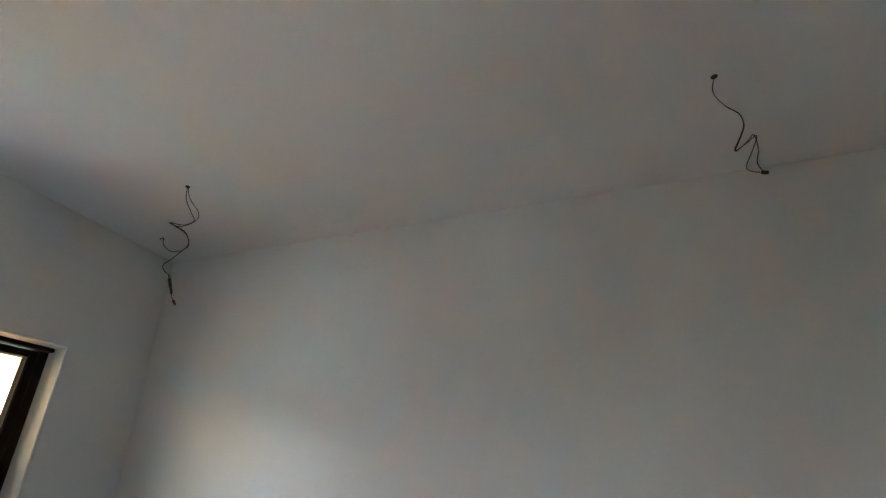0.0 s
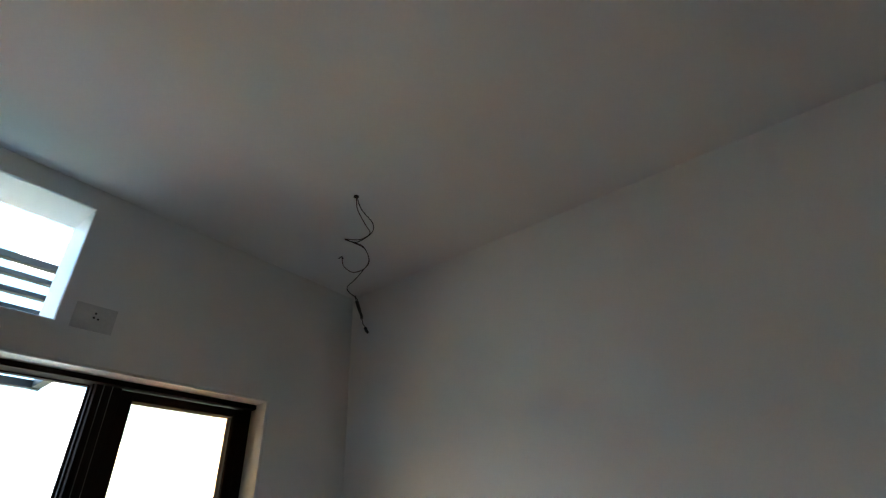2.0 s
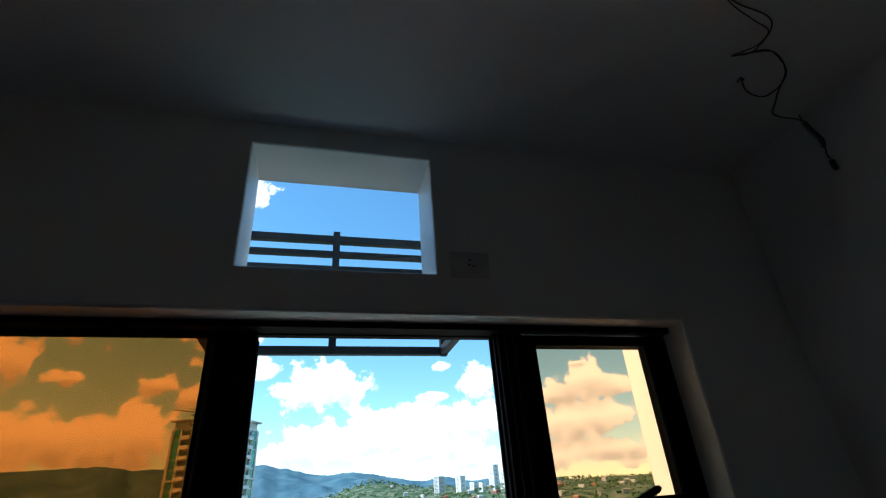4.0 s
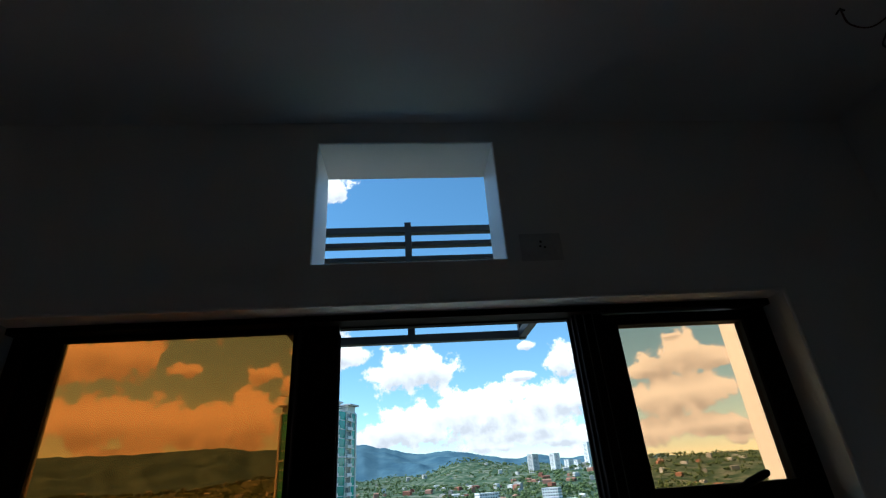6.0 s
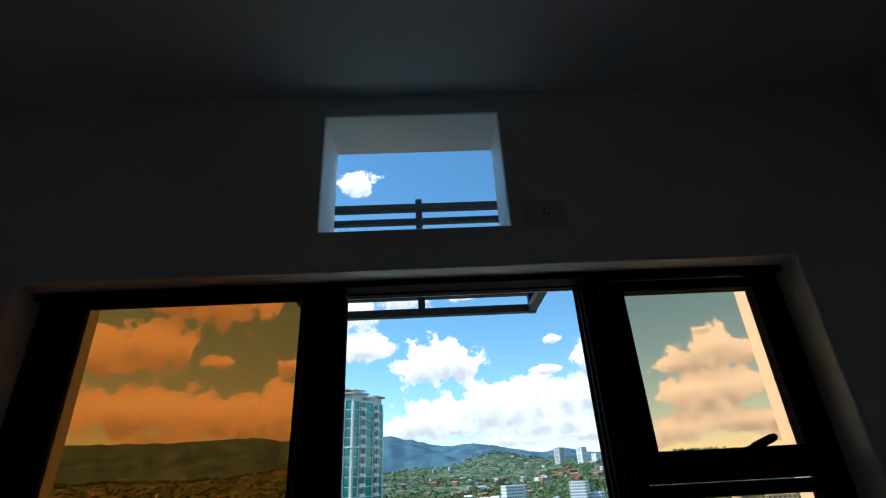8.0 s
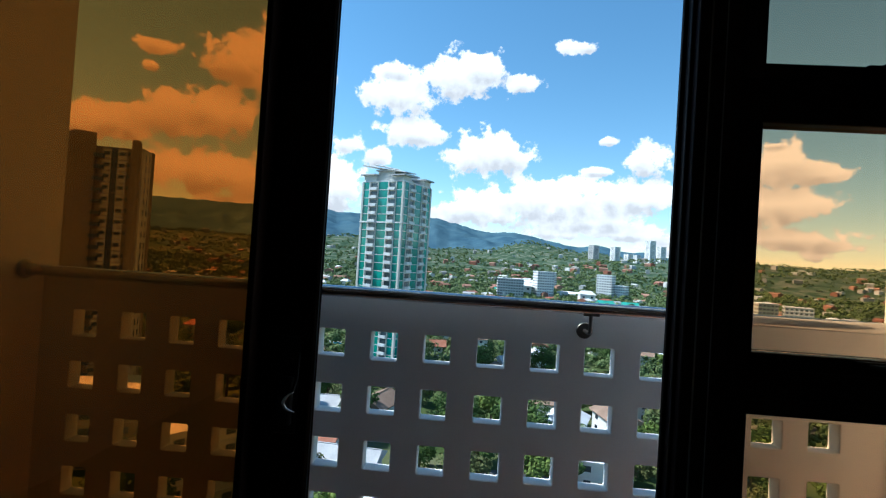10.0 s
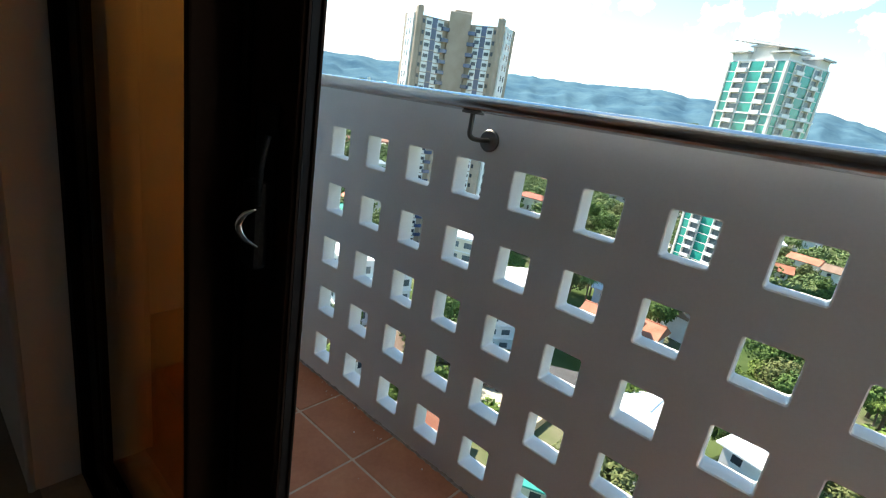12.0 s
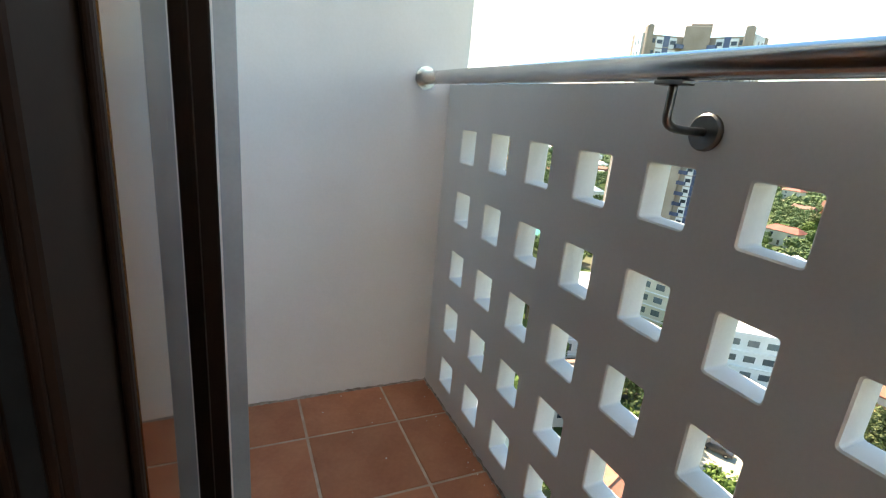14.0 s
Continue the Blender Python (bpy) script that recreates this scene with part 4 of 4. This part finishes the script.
def midrise(name, label, az, d, turn, w, dp, floors, fh, mats):
    x, y = polar(az, d)
    return tower(name, label, (x, y, ground(x, y) - 0.5), turn - az, w, dp, floors, fh, [(-w / 2 + 0.6, w / 2 - 0.6, "row")], [(-dp / 2 + 0.6, dp / 2 - 0.6, "row")], mats)


taken = [(-31, 190, 20), (-97, 111, 26), (-34, 62, 8), (-65, 225, 12)]
for az, d, turn, w, dp, fl, fh, mats, label in (
        (8.3, 640, 25, 24, 16, 10, 3.4, WHITEM, "white mid-rise block with rows of windows among trees"),
        (15.2, 700, -20, 22, 16, 9, 3.4, WHITEM, "small white office block with rows of windows"),
        (16.5, 705, -20, 26, 16, 5, 3.4, WHITEM, "low white office wing with rows of windows"),
        (4.5, 620, 5, 34, 16, 7, 3.4, GREYM, "low grey school building with rows of windows"),
        (30.3, 520, 28, 18, 16, 7, 3.3, CREAMM, "tan office block standing among houses"),
        (28.3, 330, -32, 22, 16, 5, 3.2, WHITEM, "cream mid-rise with stacked balconies above red roofs"),
        (33, 520, 10, 22, 14, 7, 3.2, WHITEM, "white mid-rise among houses"),
        (-48, 92, 25, 16, 12, 5, 3.2, WHITEM, "white walk-up apartment block below the balcony"),
        (-28.8, 96, 24, 16, 12, 5, 2.9, WHITEM, "small white apartment block below the balcony"),
        (-37, 120, -15, 18, 12, 5, 3.2, CREAMM, "cream apartment block among trees"),
        (9, 760, -10, 20, 14, 8, 3.4, GREYM, "grey office block on the rise")):
    midrise("apartment_block", label, az, d, turn, w, dp, fl, fh, mats)
    taken.append((*polar(az, d), w * 0.62))
for az, d, w, fl in ((13.6, 1480, 26, 14), (15.9, 1500, 24, 15), (17.3, 1560, 22, 11), (18.2, 1600, 18, 10), (19.5, 1480, 24, 20), (20.6, 1520, 22, 17)):
    midrise("far_tower", "pale grey high-rise on the far slope", az, d, 48, w, w * 0.8, fl, 3.3, WHITEM if az > 15 else GREYM)


def hall(label, az, d, turn, w, dp, h, wall, roof, bays):
    """A long low hall: walls, shallow roof with eaves, and a row of windows on the long sides."""
    x, y = polar(az, d)
    t = thing("hall", label, "hall building")
    t.matrix_world = pose(x, y, ground(x, y), 0, 0, turn - az)
    part("wall", boxes((-w / 2, w / 2, -dp / 2, dp / 2, -4, h)), wall, t)
    bm = bmesh.new()
    ends = [[bm.verts.new((sx * (w / 2 + 1), q * dp, z)) for q, z in ((-0.55, h - 0.2), (-0.55, h + 0.2), (0, h + 2.6), (0.55, h + 0.2), (0.55, h - 0.2))] for sx in (-1, 1)]
    bm.faces.new(ends[0])
    bm.faces.new(ends[1][::-1])
    for k in range(5):
        bm.faces.new((ends[0][(k + 1) % 5], ends[0][k], ends[1][k], ends[1][(k + 1) % 5]))
    bmesh.ops.recalc_face_normals(bm, faces=bm.faces)
    part("roof", bm, roof, t)
    me = mesh_of("window", boxes((-w / bays * 0.33, w / bays * 0.33, -0.1, 0.1, h * 0.35, h * 0.7)), DARKGLASS)
    for sy in (-1, 1):
        for k in range(bays):
            o = new("window", me)
            o.parent, o.location = t, (-w / 2 + (k + 0.5) * w / bays, sy * dp / 2, 0)
    taken.append((x, y, w * 0.5))
    return t


hall("long blue-walled hall with a white roof", 5.3, 720, 12, 56, 20, 9, ROOFS[5], WHITEWALL, 10)
hall("white industrial hall with a pale sheet roof", 6.9, 770, 8, 62, 24, 9, WHITEWALL, WHITEWALL, 10)
hall("low white market hall among trees", 12.2, 660, -10, 40, 16, 6, WHITEWALL, WHITEWALL, 8)
hall("pale warehouse with a grey sheet roof", 31.5, 430, 14, 44, 18, 7, HOUSEWALLS[1], ROOFS[2], 8)
hall("pale school hall with a rust-red roof", 25.5, 520, -8, 40, 16, 7, HOUSEWALLS[1], ROOFS[1], 8)
mx, my = polar(-20.6, 3330)
mast = tube(bmesh.new(), [(mx, my, 285), (mx, my, 300), (mx, my, 322)], [2.2, 1.4, 0.6], 6)
tagged(part("radio_mast", mast, HOUSEWALLS[2]), "thin grey radio mast on the mountain ridge", "radio mast")


def house(variant, rnd):
    """One house: walls, overhanging pitched roof, windows and a door; built at its base."""
    w, d, h = rnd.uniform(9, 14), rnd.uniform(7, 10), rnd.choice((3.2, 5.8, 6.2))
    pitch = rnd.uniform(1.6, 2.8)
    t = thing("house", "", "house", group="houses of the town")
    part("wall", boxes((-w / 2, w / 2, -d / 2, d / 2, -3, h)), HOUSEWALLS[variant % 3], t)
    bm = bmesh.new()
    o, hip = 0.8, (2.6 if variant % 2 else 0.0)
    lo = [bm.verts.new((sx * (w / 2 + o), sy * (d / 2 + o), h - 0.15)) for sx, sy in ((-1, -1), (1, -1), (1, 1), (-1, 1))]
    up = [bm.verts.new((v.co.x, v.co.y, h + 0.1)) for v in lo]
    ra, rb = bm.verts.new((-(w / 2 + o) + hip, 0, h + pitch)), bm.verts.new((w / 2 + o - hip, 0, h + pitch))
    for k in range(4):
        bm.faces.new((lo[k], lo[(k + 1) % 4], up[(k + 1) % 4], up[k]))
    bm.faces.new(lo[::-1])
    for f in ((up[0], up[1], rb, ra), (up[2], up[3], ra, rb), (up[1], up[2], rb), (up[3], up[0], ra)):
        bm.faces.new(f)
    roof = part("roof", bm, ROOFS[variant % len(ROOFS)], t)
    part("ridge_cap", boxes((-(w / 2 + o) + hip, w / 2 + o - hip, -0.18, 0.18, h + pitch - 0.06, h + pitch + 0.08)), ROOFS[variant % len(ROOFS)], t)
    win = mesh_of("window", boxes((-0.7, 0.7, -0.06, 0.06, 0, 1.2)), DARKGLASS)
    for sy in (-1, 1):
        for u in (-0.28, 0.28):
            for z in ((1.0, 3.9) if h > 5 else (1.0,)):
                q = new("window", win)
                q.parent, q.location = t, (u * w, sy * d / 2, z)
    q = part("door", boxes((-0.5, 0.5, -d / 2 - 0.06, -d / 2 + 0.04, 0, 2.1)), BARK, t)
    names = ("terracotta tiled", "rust-red sheet metal", "grey sheet metal", "white sheet metal", "teal sheet metal", "blue sheet metal", "brown tiled")
    return tagged(t, "small town house with a " + names[variant % 7] + " roof"), max(w, d) / 2 + 1.5


rnd = random.Random(11)
kinds = [house(v, rnd) for v in (0, 1, 2, 3, 6, 0, 4, 5, 1, 3)]
first = set()
spots = []
tries = 0
while len(spots) < 185 and tries < 9000:
    tries += 1
    d = 52 + 620 * rnd.random() ** 1.3
    x, y = polar(rnd.uniform(-74, 46), d)
    k = rnd.choices(range(10), (3, 2, 4, 6, 4, 3, 0.7, 0.7, 2, 6))[0]
    r = kinds[k][1]
    if all((x - a) ** 2 + (y - b) ** 2 > (r + c) ** 2 for a, b, c in taken) and not (-8 < y - 0.55 * x - 95 < 2):
        taken.append((x, y, r))
        spots.append((k, x, y))
for k, az, d in ((0, -17.2, 106), (5, -20.5, 106)):
    x, y = polar(az, d)
    spots.append((k, x, y))
    taken.append((x, y, 9))
big = {}
for k, az, d, size in ((6, 15.3, 560, 1.6), (6, 17.9, 565, 1.6), (0, 8.9, 400, 2.0), (5, 11.4, 430, 1.4), (3, 10.3, 410, 1.5), (3, 13.2, 600, 1.8), (3, 6.0, 640, 2.2), (1, 4.1, 450, 1.5)):
    x, y = polar(az, d)
    big[x] = size
    spots.append((k, x, y))
    taken.append((x, y, 7 * size))
for k, x, y in spots:
    if x in big and k in first:
        m = pose(x, y, ground(x, y) + 0.6, 0, 0, rnd.uniform(-12, 12)) @ Matrix.Scale(big[x], 4)
        copy_thing(kinds[k][0], m).matrix_basis = m
        continue
    m = pose(x, y, ground(x, y) + 0.6, 0, 0, rnd.choice((0, 90)) + rnd.uniform(-25, 25))
    if k in first:
        copy_thing(kinds[k][0], m)
    else:
        kinds[k][0].matrix_world = m
        first.add(k)
for k in range(10):
    if k not in first:
        kinds[k][0].matrix_world = pose(-140 - 14 * k, 60, BASE)


def tree(leaf, seed, tall, wide):
    """A tree: tapered trunk, limbs, and a ragged crown of many small leaf clumps with gaps."""
    r = random.Random(seed)
    t = thing("tree", "", "tree", group="trees of the town")
    bm = bmesh.new()
    tube(bm, [(0, 0, -1), (0.1, 0, tall * 0.25), (-0.1, 0.1, tall * 0.5), (0, 0, tall * 0.8)], [0.35, 0.28, 0.2, 0.06], 7)
    limbs = []
    for k in range(7):
        a = k * 2.4 + r.random()
        z = tall * r.uniform(0.3, 0.6)
        e = Vector((wide * 0.7 * math.cos(a), wide * 0.7 * math.sin(a), z + tall * r.uniform(0.1, 0.35)))
        tube(bm, [(0, 0, z), tuple(e * 0.5 + Vector((0, 0, z * 0.55))), tuple(e)], [0.15, 0.1, 0.03], 5)
        limbs.append(e)
    part("trunk", bm, BARK, t)
    verts, faces = [], []
    lumps = [(Vector((0, 0, tall * 0.78)), wide * 0.6)] + [(e, wide * r.uniform(0.3, 0.5)) for e in limbs] + [(Vector((r.uniform(-0.4, 0.4) * wide, r.uniform(-0.4, 0.4) * wide, tall * r.uniform(0.6, 0.95))), wide * r.uniform(0.25, 0.4)) for _ in range(4)]
    for c, rad in lumps:
        for _ in range(205):
            v = Vector((r.gauss(0, 1), r.gauss(0, 1), r.gauss(0, 0.8))).normalized()
            p = c + v * rad * r.uniform(0.6, 1.1)
            s = r.uniform(0.17, 0.40)
            n = (v + Vector((r.uniform(-0.8, 0.8), r.uniform(-0.8, 0.8), r.uniform(-0.2, 0.9)))).normalized()
            a = n.orthogonal().normalized()
            b = n.cross(a)
            a, b = (a * math.cos(s * 90) + b * math.sin(s * 90)) * s, (b * math.cos(s * 90) - a * math.sin(s * 90)) * s * 0.75
            i = len(verts)
            verts += [p - a, p - b - n * s * 0.3, p + a * r.uniform(0.9, 1.4), p + b - n * s * 0.3]
            faces += [(i, i + 1, i + 2), (i, i + 2, i + 3)]
    me = bpy.data.meshes.new("crown")
    me.from_pydata(verts, [], faces)
    me.materials.append(leaf)
    o = new("crown", me)
    o.parent = t
    return t


def palm(seed):
    r = random.Random(seed)
    t = thing("palm_tree", "coconut palm with arching fronds among houses", "palm tree", group="palms of the town")
    part("trunk", tube(bmesh.new(), [(0, 0, -1), (0.3, 0, 3), (0.5, 0.1, 6), (0.6, 0.1, 8)], [0.22, 0.17, 0.15, 0.13], 7), BARK, t)
    verts, faces = [], []
    for k in range(15):
        a = k * 2.4
        lift, ln = r.uniform(0.1, 1.1), r.uniform(2.4, 3.2)
        for j in range(12):
            for s in (-1, 1):
                u, u2 = j / 12, (j + 0.8) / 12
                def at(q, side):
                    z = 8 + lift * ln * (q - 1.35 * q * q)
                    w = 0.75 * math.sin(math.pi * min(1, q * 0.9 + 0.1)) * side
                    return Vector((0.6 + ln * q * math.cos(a) - w * math.sin(a), 0.1 + ln * q * math.sin(a) + w * math.cos(a), z - abs(w) * 0.5))
                i = len(verts)
                verts += [at(u, 0), at(u2, 0), at(min(1, u2 + 0.08), s)]
                faces.append((i, i + 1, i + 2))
    me = bpy.data.meshes.new("frond_crown")
    me.from_pydata(verts, [], faces)
    me.materials.append(LEAVES[1])
    o = new("frond_crown", me)
    o.parent = t
    return t


tlabels = ("dark green broadleaf tree among the houses", "bright green broadleaf tree among the houses", "olive green broadleaf tree among the houses")
models = [tagged(tree(LEAVES[k % 3], 20 + k, ta, wi), tlabels[k % 3]) for k, (ta, wi) in enumerate(((9, 4.5), (7, 3.6), (8, 4.2), (11, 5.2), (6, 3.4), (10, 5.5)))] + [palm(5)]
used = set()
count = tries = 0
while count < 285 and tries < 20000:
    tries += 1
    d = 48 + 250 * rnd.random() ** 1.05
    x, y = polar(rnd.uniform(-76, 48), d)
    if all((x - a) ** 2 + (y - b) ** 2 > (c + 0.6) ** 2 for a, b, c in taken) and not (-6 < y - 0.55 * x - 95 < 0):
        k = rnd.choices(range(7), (4, 4, 4, 3, 4, 3, 2))[0]
        m = pose(x, y, ground(x, y), 0, 0, rnd.uniform(0, 360)) @ Matrix.Scale(rnd.uniform(0.8, 1.3), 4)
        if k in used:
            o = copy_thing(models[k], m)
            o.matrix_basis = m
        else:
            models[k].matrix_world = m
            used.add(k)
        taken.append((x, y, 2.0))
        count += 1


def scatter(name, label, category, count, make, mat, near, far, seed, power):
    """Many far pieces joined into one mesh."""
    r = random.Random(seed)
    verts, faces = [], []
    for _ in range(count):
        d = near + (far - near) * r.random() ** power
        x, y = polar(r.uniform(-84, 52), d)
        v, f = make(r)
        i, a, z = len(verts), r.uniform(0, math.pi), ground(x, y)
        c, s = math.cos(a), math.sin(a)
        verts += [(x + p[0] * c - p[1] * s, y + p[0] * s + p[1] * c, z + p[2]) for p in v]
        faces += [tuple(i + q for q in g) for g in f]
    me = bpy.data.meshes.new(name)
    me.from_pydata(verts, [], faces)
    me.materials.append(mat)
    return tagged(new(name, me), label, category, kind="stuff")


def tufts(r, v, f, c, rad, count, s0, s1):
    """Small domed tufts of leaves over the upper side of a round crown."""
    for _ in range(count):
        az, el = r.uniform(0, math.tau), math.asin(r.uniform(-0.35, 1))
        n = (math.cos(el) * math.cos(az), math.cos(el) * math.sin(az), math.sin(el))
        q = rad * r.uniform(0.7, 1.08)
        p = (c[0] + n[0] * q, c[1] + n[1] * q, c[2] + n[2] * q * 0.85)
        s = r.uniform(s0, s1)
        a = (-math.sin(az), math.cos(az), 0)
        b = (-math.sin(el) * math.cos(az), -math.sin(el) * math.sin(az), math.cos(el))
        i, turn = len(v), r.random()
        for k in range(5):
            an = (k + turn) * math.tau / 5
            ca, sa = s * math.cos(an) * r.uniform(0.6, 1.2), s * math.sin(an) * r.uniform(0.6, 1.2)
            v.append((p[0] + ca * a[0] + sa * b[0], p[1] + ca * a[1] + sa * b[1], p[2] + ca * a[2] + sa * b[2] - 0.2 * s))
        v.append((p[0] + n[0] * s * 0.6, p[1] + n[1] * s * 0.6, p[2] + n[2] * s * 0.6))
        f += [(i + k, i + (k + 1) % 5, i + 5) for k in range(5)]


def town_tree(r):
    """A tree seen over the roofs: three crowns of many leafy tufts."""
    v, f = [], []
    big = r.uniform(1.5, 3.0)
    for _ in range(3):
        tufts(r, v, f, (r.uniform(-0.9, 0.9) * big, r.uniform(-0.9, 0.9) * big, r.uniform(0.9, 2.1) * big), big * r.uniform(0.7, 1.0), 17, 0.45, 0.95)
    return v, f


def clump(r):
    """A far tree: a crown of a few leafy tufts."""
    v, f = [], []
    big = r.uniform(2.2, 4.6)
    for _ in range(2):
        tufts(r, v, f, (r.uniform(-0.8, 0.8) * big, r.uniform(-0.8, 0.8) * big, r.uniform(0.5, 1.3) * big), big * r.uniform(0.6, 0.9), 4, big * 0.34, big * 0.66)
    return v, f


def small_house(r):
    w, d, h, p = r.uniform(4, 8), r.uniform(3, 5), r.uniform(3, 8), r.uniform(0.6, 2)
    v = [(-w, -d, -3), (w, -d, -3), (w, d, -3), (-w, d, -3), (-w, -d, h), (w, -d, h), (w, d, h), (-w, d, h), (-w, 0, h + p), (w, 0, h + p)]
    return v, [(0, 1, 5, 4), (1, 2, 6, 5), (2, 3, 7, 6), (3, 0, 4, 7), (4, 5, 9, 8), (6, 7, 8, 9), (5, 6, 9), (7, 4, 8)]


def roofs_only(r):
    w, d, h = r.uniform(4, 9), r.uniform(3, 6), r.uniform(3.5, 7)
    v = [(-w, -d, h), (w, -d, h), (w, d, h), (-w, d, h), (-w, 0, h + 1.8), (w, 0, h + 1.8), (-w, -d, -3), (w, -d, -3), (w, d, -3), (-w, d, -3)]
    return v, [(0, 1, 5, 4), (2, 3, 4, 5), (1, 2, 5), (3, 0, 4), (6, 7, 1, 0), (7, 8, 2, 1), (8, 9, 3, 2), (9, 6, 0, 3)]


FARLEAF = islands("far_foliage", (0.085, 0.140, 0.048), (0.21, 0.27, 0.10), scale=0.12)
FARHOUSE = islands("far_white_houses", (0.40, 0.38, 0.34), (0.85, 0.84, 0.82), scale=0.05)
FARROOF = islands("far_red_houses", (0.30, 0.11, 0.07), (0.50, 0.28, 0.20), scale=0.05)
scatter("town_trees", "dense trees between the houses of the town", "trees", 3400, town_tree, FARLEAF, 150, 420, 8, 0.8)
scatter("far_trees", "dense trees covering the far town and slopes", "trees", 9500, clump, FARLEAF, 380, 1000, 3, 0.9)
scatter("far_trees", "dense trees on the far hills", "trees", 9500, clump, FARLEAF, 900, 2300, 4, 0.8)
scatter("far_houses", "scattered pale houses of the far town", "houses", 420, small_house, FARHOUSE, 420, 2000, 5, 1.2)
scatter("far_houses", "scattered red-roofed houses of the far town", "houses", 330, roofs_only, FARROOF, 380, 1300, 6, 1.2)

# a road below, a parked car and a pool
road = bmesh.new()
for k in range(30):
    x0, x1 = -160 + 12 * k, -160 + 12 * (k + 1)
    q = [(x, 0.55 * x + 95 + o, ground(x, 0.55 * x + 95) + 2.0) for x, o in ((x0, -6.5), (x1, -6.5), (x1, 0.5), (x0, 0.5))]
    road.faces.new([road.verts.new(p) for p in q])
r = bmesh.ops.extrude_face_region(road, geom=road.faces[:])
bmesh.ops.translate(road, verts=[v for v in r["geom"] if isinstance(v, bmesh.types.BMVert)], vec=(0, 0, -1.5))
bmesh.ops.recalc_face_normals(road, faces=road.faces)
tagged(part("road", road, ROAD), "asphalt road between the trees below", "road", kind="structure")

SAND = facade("sandy_yard", (0.42, 0.35, 0.24), (0.55, 0.47, 0.34))
tagged(part("yard", boxes((-43, -25, 54, 70, -48, -43.6), bevel=0.1), SAND), "bare sandy parking yard below the balcony", "yard", kind="structure")


def car(at, turn):
    c = thing("car", "dark grey saloon car parked on the sandy yard", "car")
    c.matrix_world = pose(*at, 0, 0, turn)
    bm = bmesh.new()
    prof = ((-2.2, 0.35), (-2.2, 0.8), (-1.5, 0.95), (-0.9, 1.42), (0.6, 1.42), (1.3, 0.95), (2.1, 0.82), (2.2, 0.6), (2.2, 0.35))
    sides = [[bm.verts.new((x, s_ * (0.86 - 0.12 * max(0, z - 0.9)), z)) for x, z in prof] for s_ in (-1, 1)]
    bm.faces.new(sides[0])
    bm.faces.new(sides[1][::-1])
    for k in range(len(prof)):
        q = (k + 1) % len(prof)
        bm.faces.new((sides[0][q], sides[0][k], sides[1][k], sides[1][q]))
    bmesh.ops.recalc_face_normals(bm, faces=bm.faces)
    bmesh.ops.bevel(bm, geom=bm.edges[:], offset=0.05, segments=2, affect="EDGES")
    part("body", bm, surface("dark_car_paint", (0.03, 0.032, 0.036), (0.04, 0.042, 0.046), rough=0.2, bump=0), c)
    for x0, x1, z0, z1, y0, y1 in ((-0.8, 0.55, 0.98, 1.34, -0.87, -0.83), (-0.8, 0.55, 0.98, 1.34, 0.83, 0.87)):
        part("side_window", boxes((x0, x1, y0, y1, z0, z1)), DARKGLASS, c)
    for x in (-1.35, 1.35):
        for y in (-0.8, 0.8):
            w = part("wheel", tube(bmesh.new(), [(x, y - 0.1, 0.32), (x, y + 0.1, 0.32)], 0.32, 14), RUBBER, c)
            part("rim", tube(bmesh.new(), [(x, y - 0.11, 0.32), (x, y + 0.11, 0.32)], 0.18, 10), STEEL, w)
    return c


car((-35.6, 63.0, -43.6), 25)
pool = tagged(part("pool_deck", boxes((-76, -54, 218, 232, -47, -43.0), bevel=0.1), HOUSEWALLS[1]), "pale paved deck round a pool", "pool deck", kind="structure")
tagged(part("water", boxes((-73, -57, 221, 229, -43.2, -42.95), bevel=0.05), POOL), "blue swimming pool water", "water", kind="structure")

# ---- rough mortar line and crumbs at the balcony's edges ----
r = random.Random(8)
bm = bmesh.new()


def ragged(p, q, out, n):
    """A low uneven fillet of mortar from p to q, leaning out from the wall."""
    rows = []
    for k in range(n + 1):
        c = Vector(p).lerp(Vector(q), k / n)
        w, h = r.uniform(0.002, 0.010), r.uniform(0.002, 0.009)
        rows.append((bm.verts.new(c + Vector(out) * w), bm.verts.new(c + Vector((0, 0, h)) + Vector(out) * w * 0.4), bm.verts.new(c + Vector((0, 0, h)))))
    for a, b in zip(rows, rows[1:]):
        bm.faces.new((a[0], b[0], b[1], a[1]))
        bm.faces.new((a[1], b[1], b[2], a[2]))


ragged((BX0, -0.001, 0.0), (BX1, -0.001, 0.0), (0, -1, 0), 240)
ragged((BX0 + 0.001, WALL_OUT, 0.0), (BX0 + 0.001, 0, 0.0), (1, 0, 0), 60)
tagged(part("mortar_fillet", bm, surface("dirty_mortar", (0.24, 0.20, 0.17), (0.46, 0.42, 0.37), scale=40, rough=0.9, bump=0.3)), "rough dirty mortar line along the balcony wall base", "mortar line", kind="structure")
bm = bmesh.new()
for _ in range(46):
    x, y, q = r.uniform(BX0 + 0.03, 1.6), r.choice((r.uniform(-0.62, -0.02), r.uniform(-0.06, -0.01))), r.uniform(0.0010, 0.0028)
    bmesh.ops.create_icosphere(bm, subdivisions=1, radius=q, matrix=pose(x, y, q * 0.5, r.uniform(0, 90), 0, r.uniform(0, 90)) @ Matrix.Diagonal((1, r.uniform(0.5, 1.5), 0.6, 1)))
tagged(part("paint_crumbs", bm, PLASTER), "tiny white paint crumbs scattered on the tiles", "crumbs", kind="stuff")
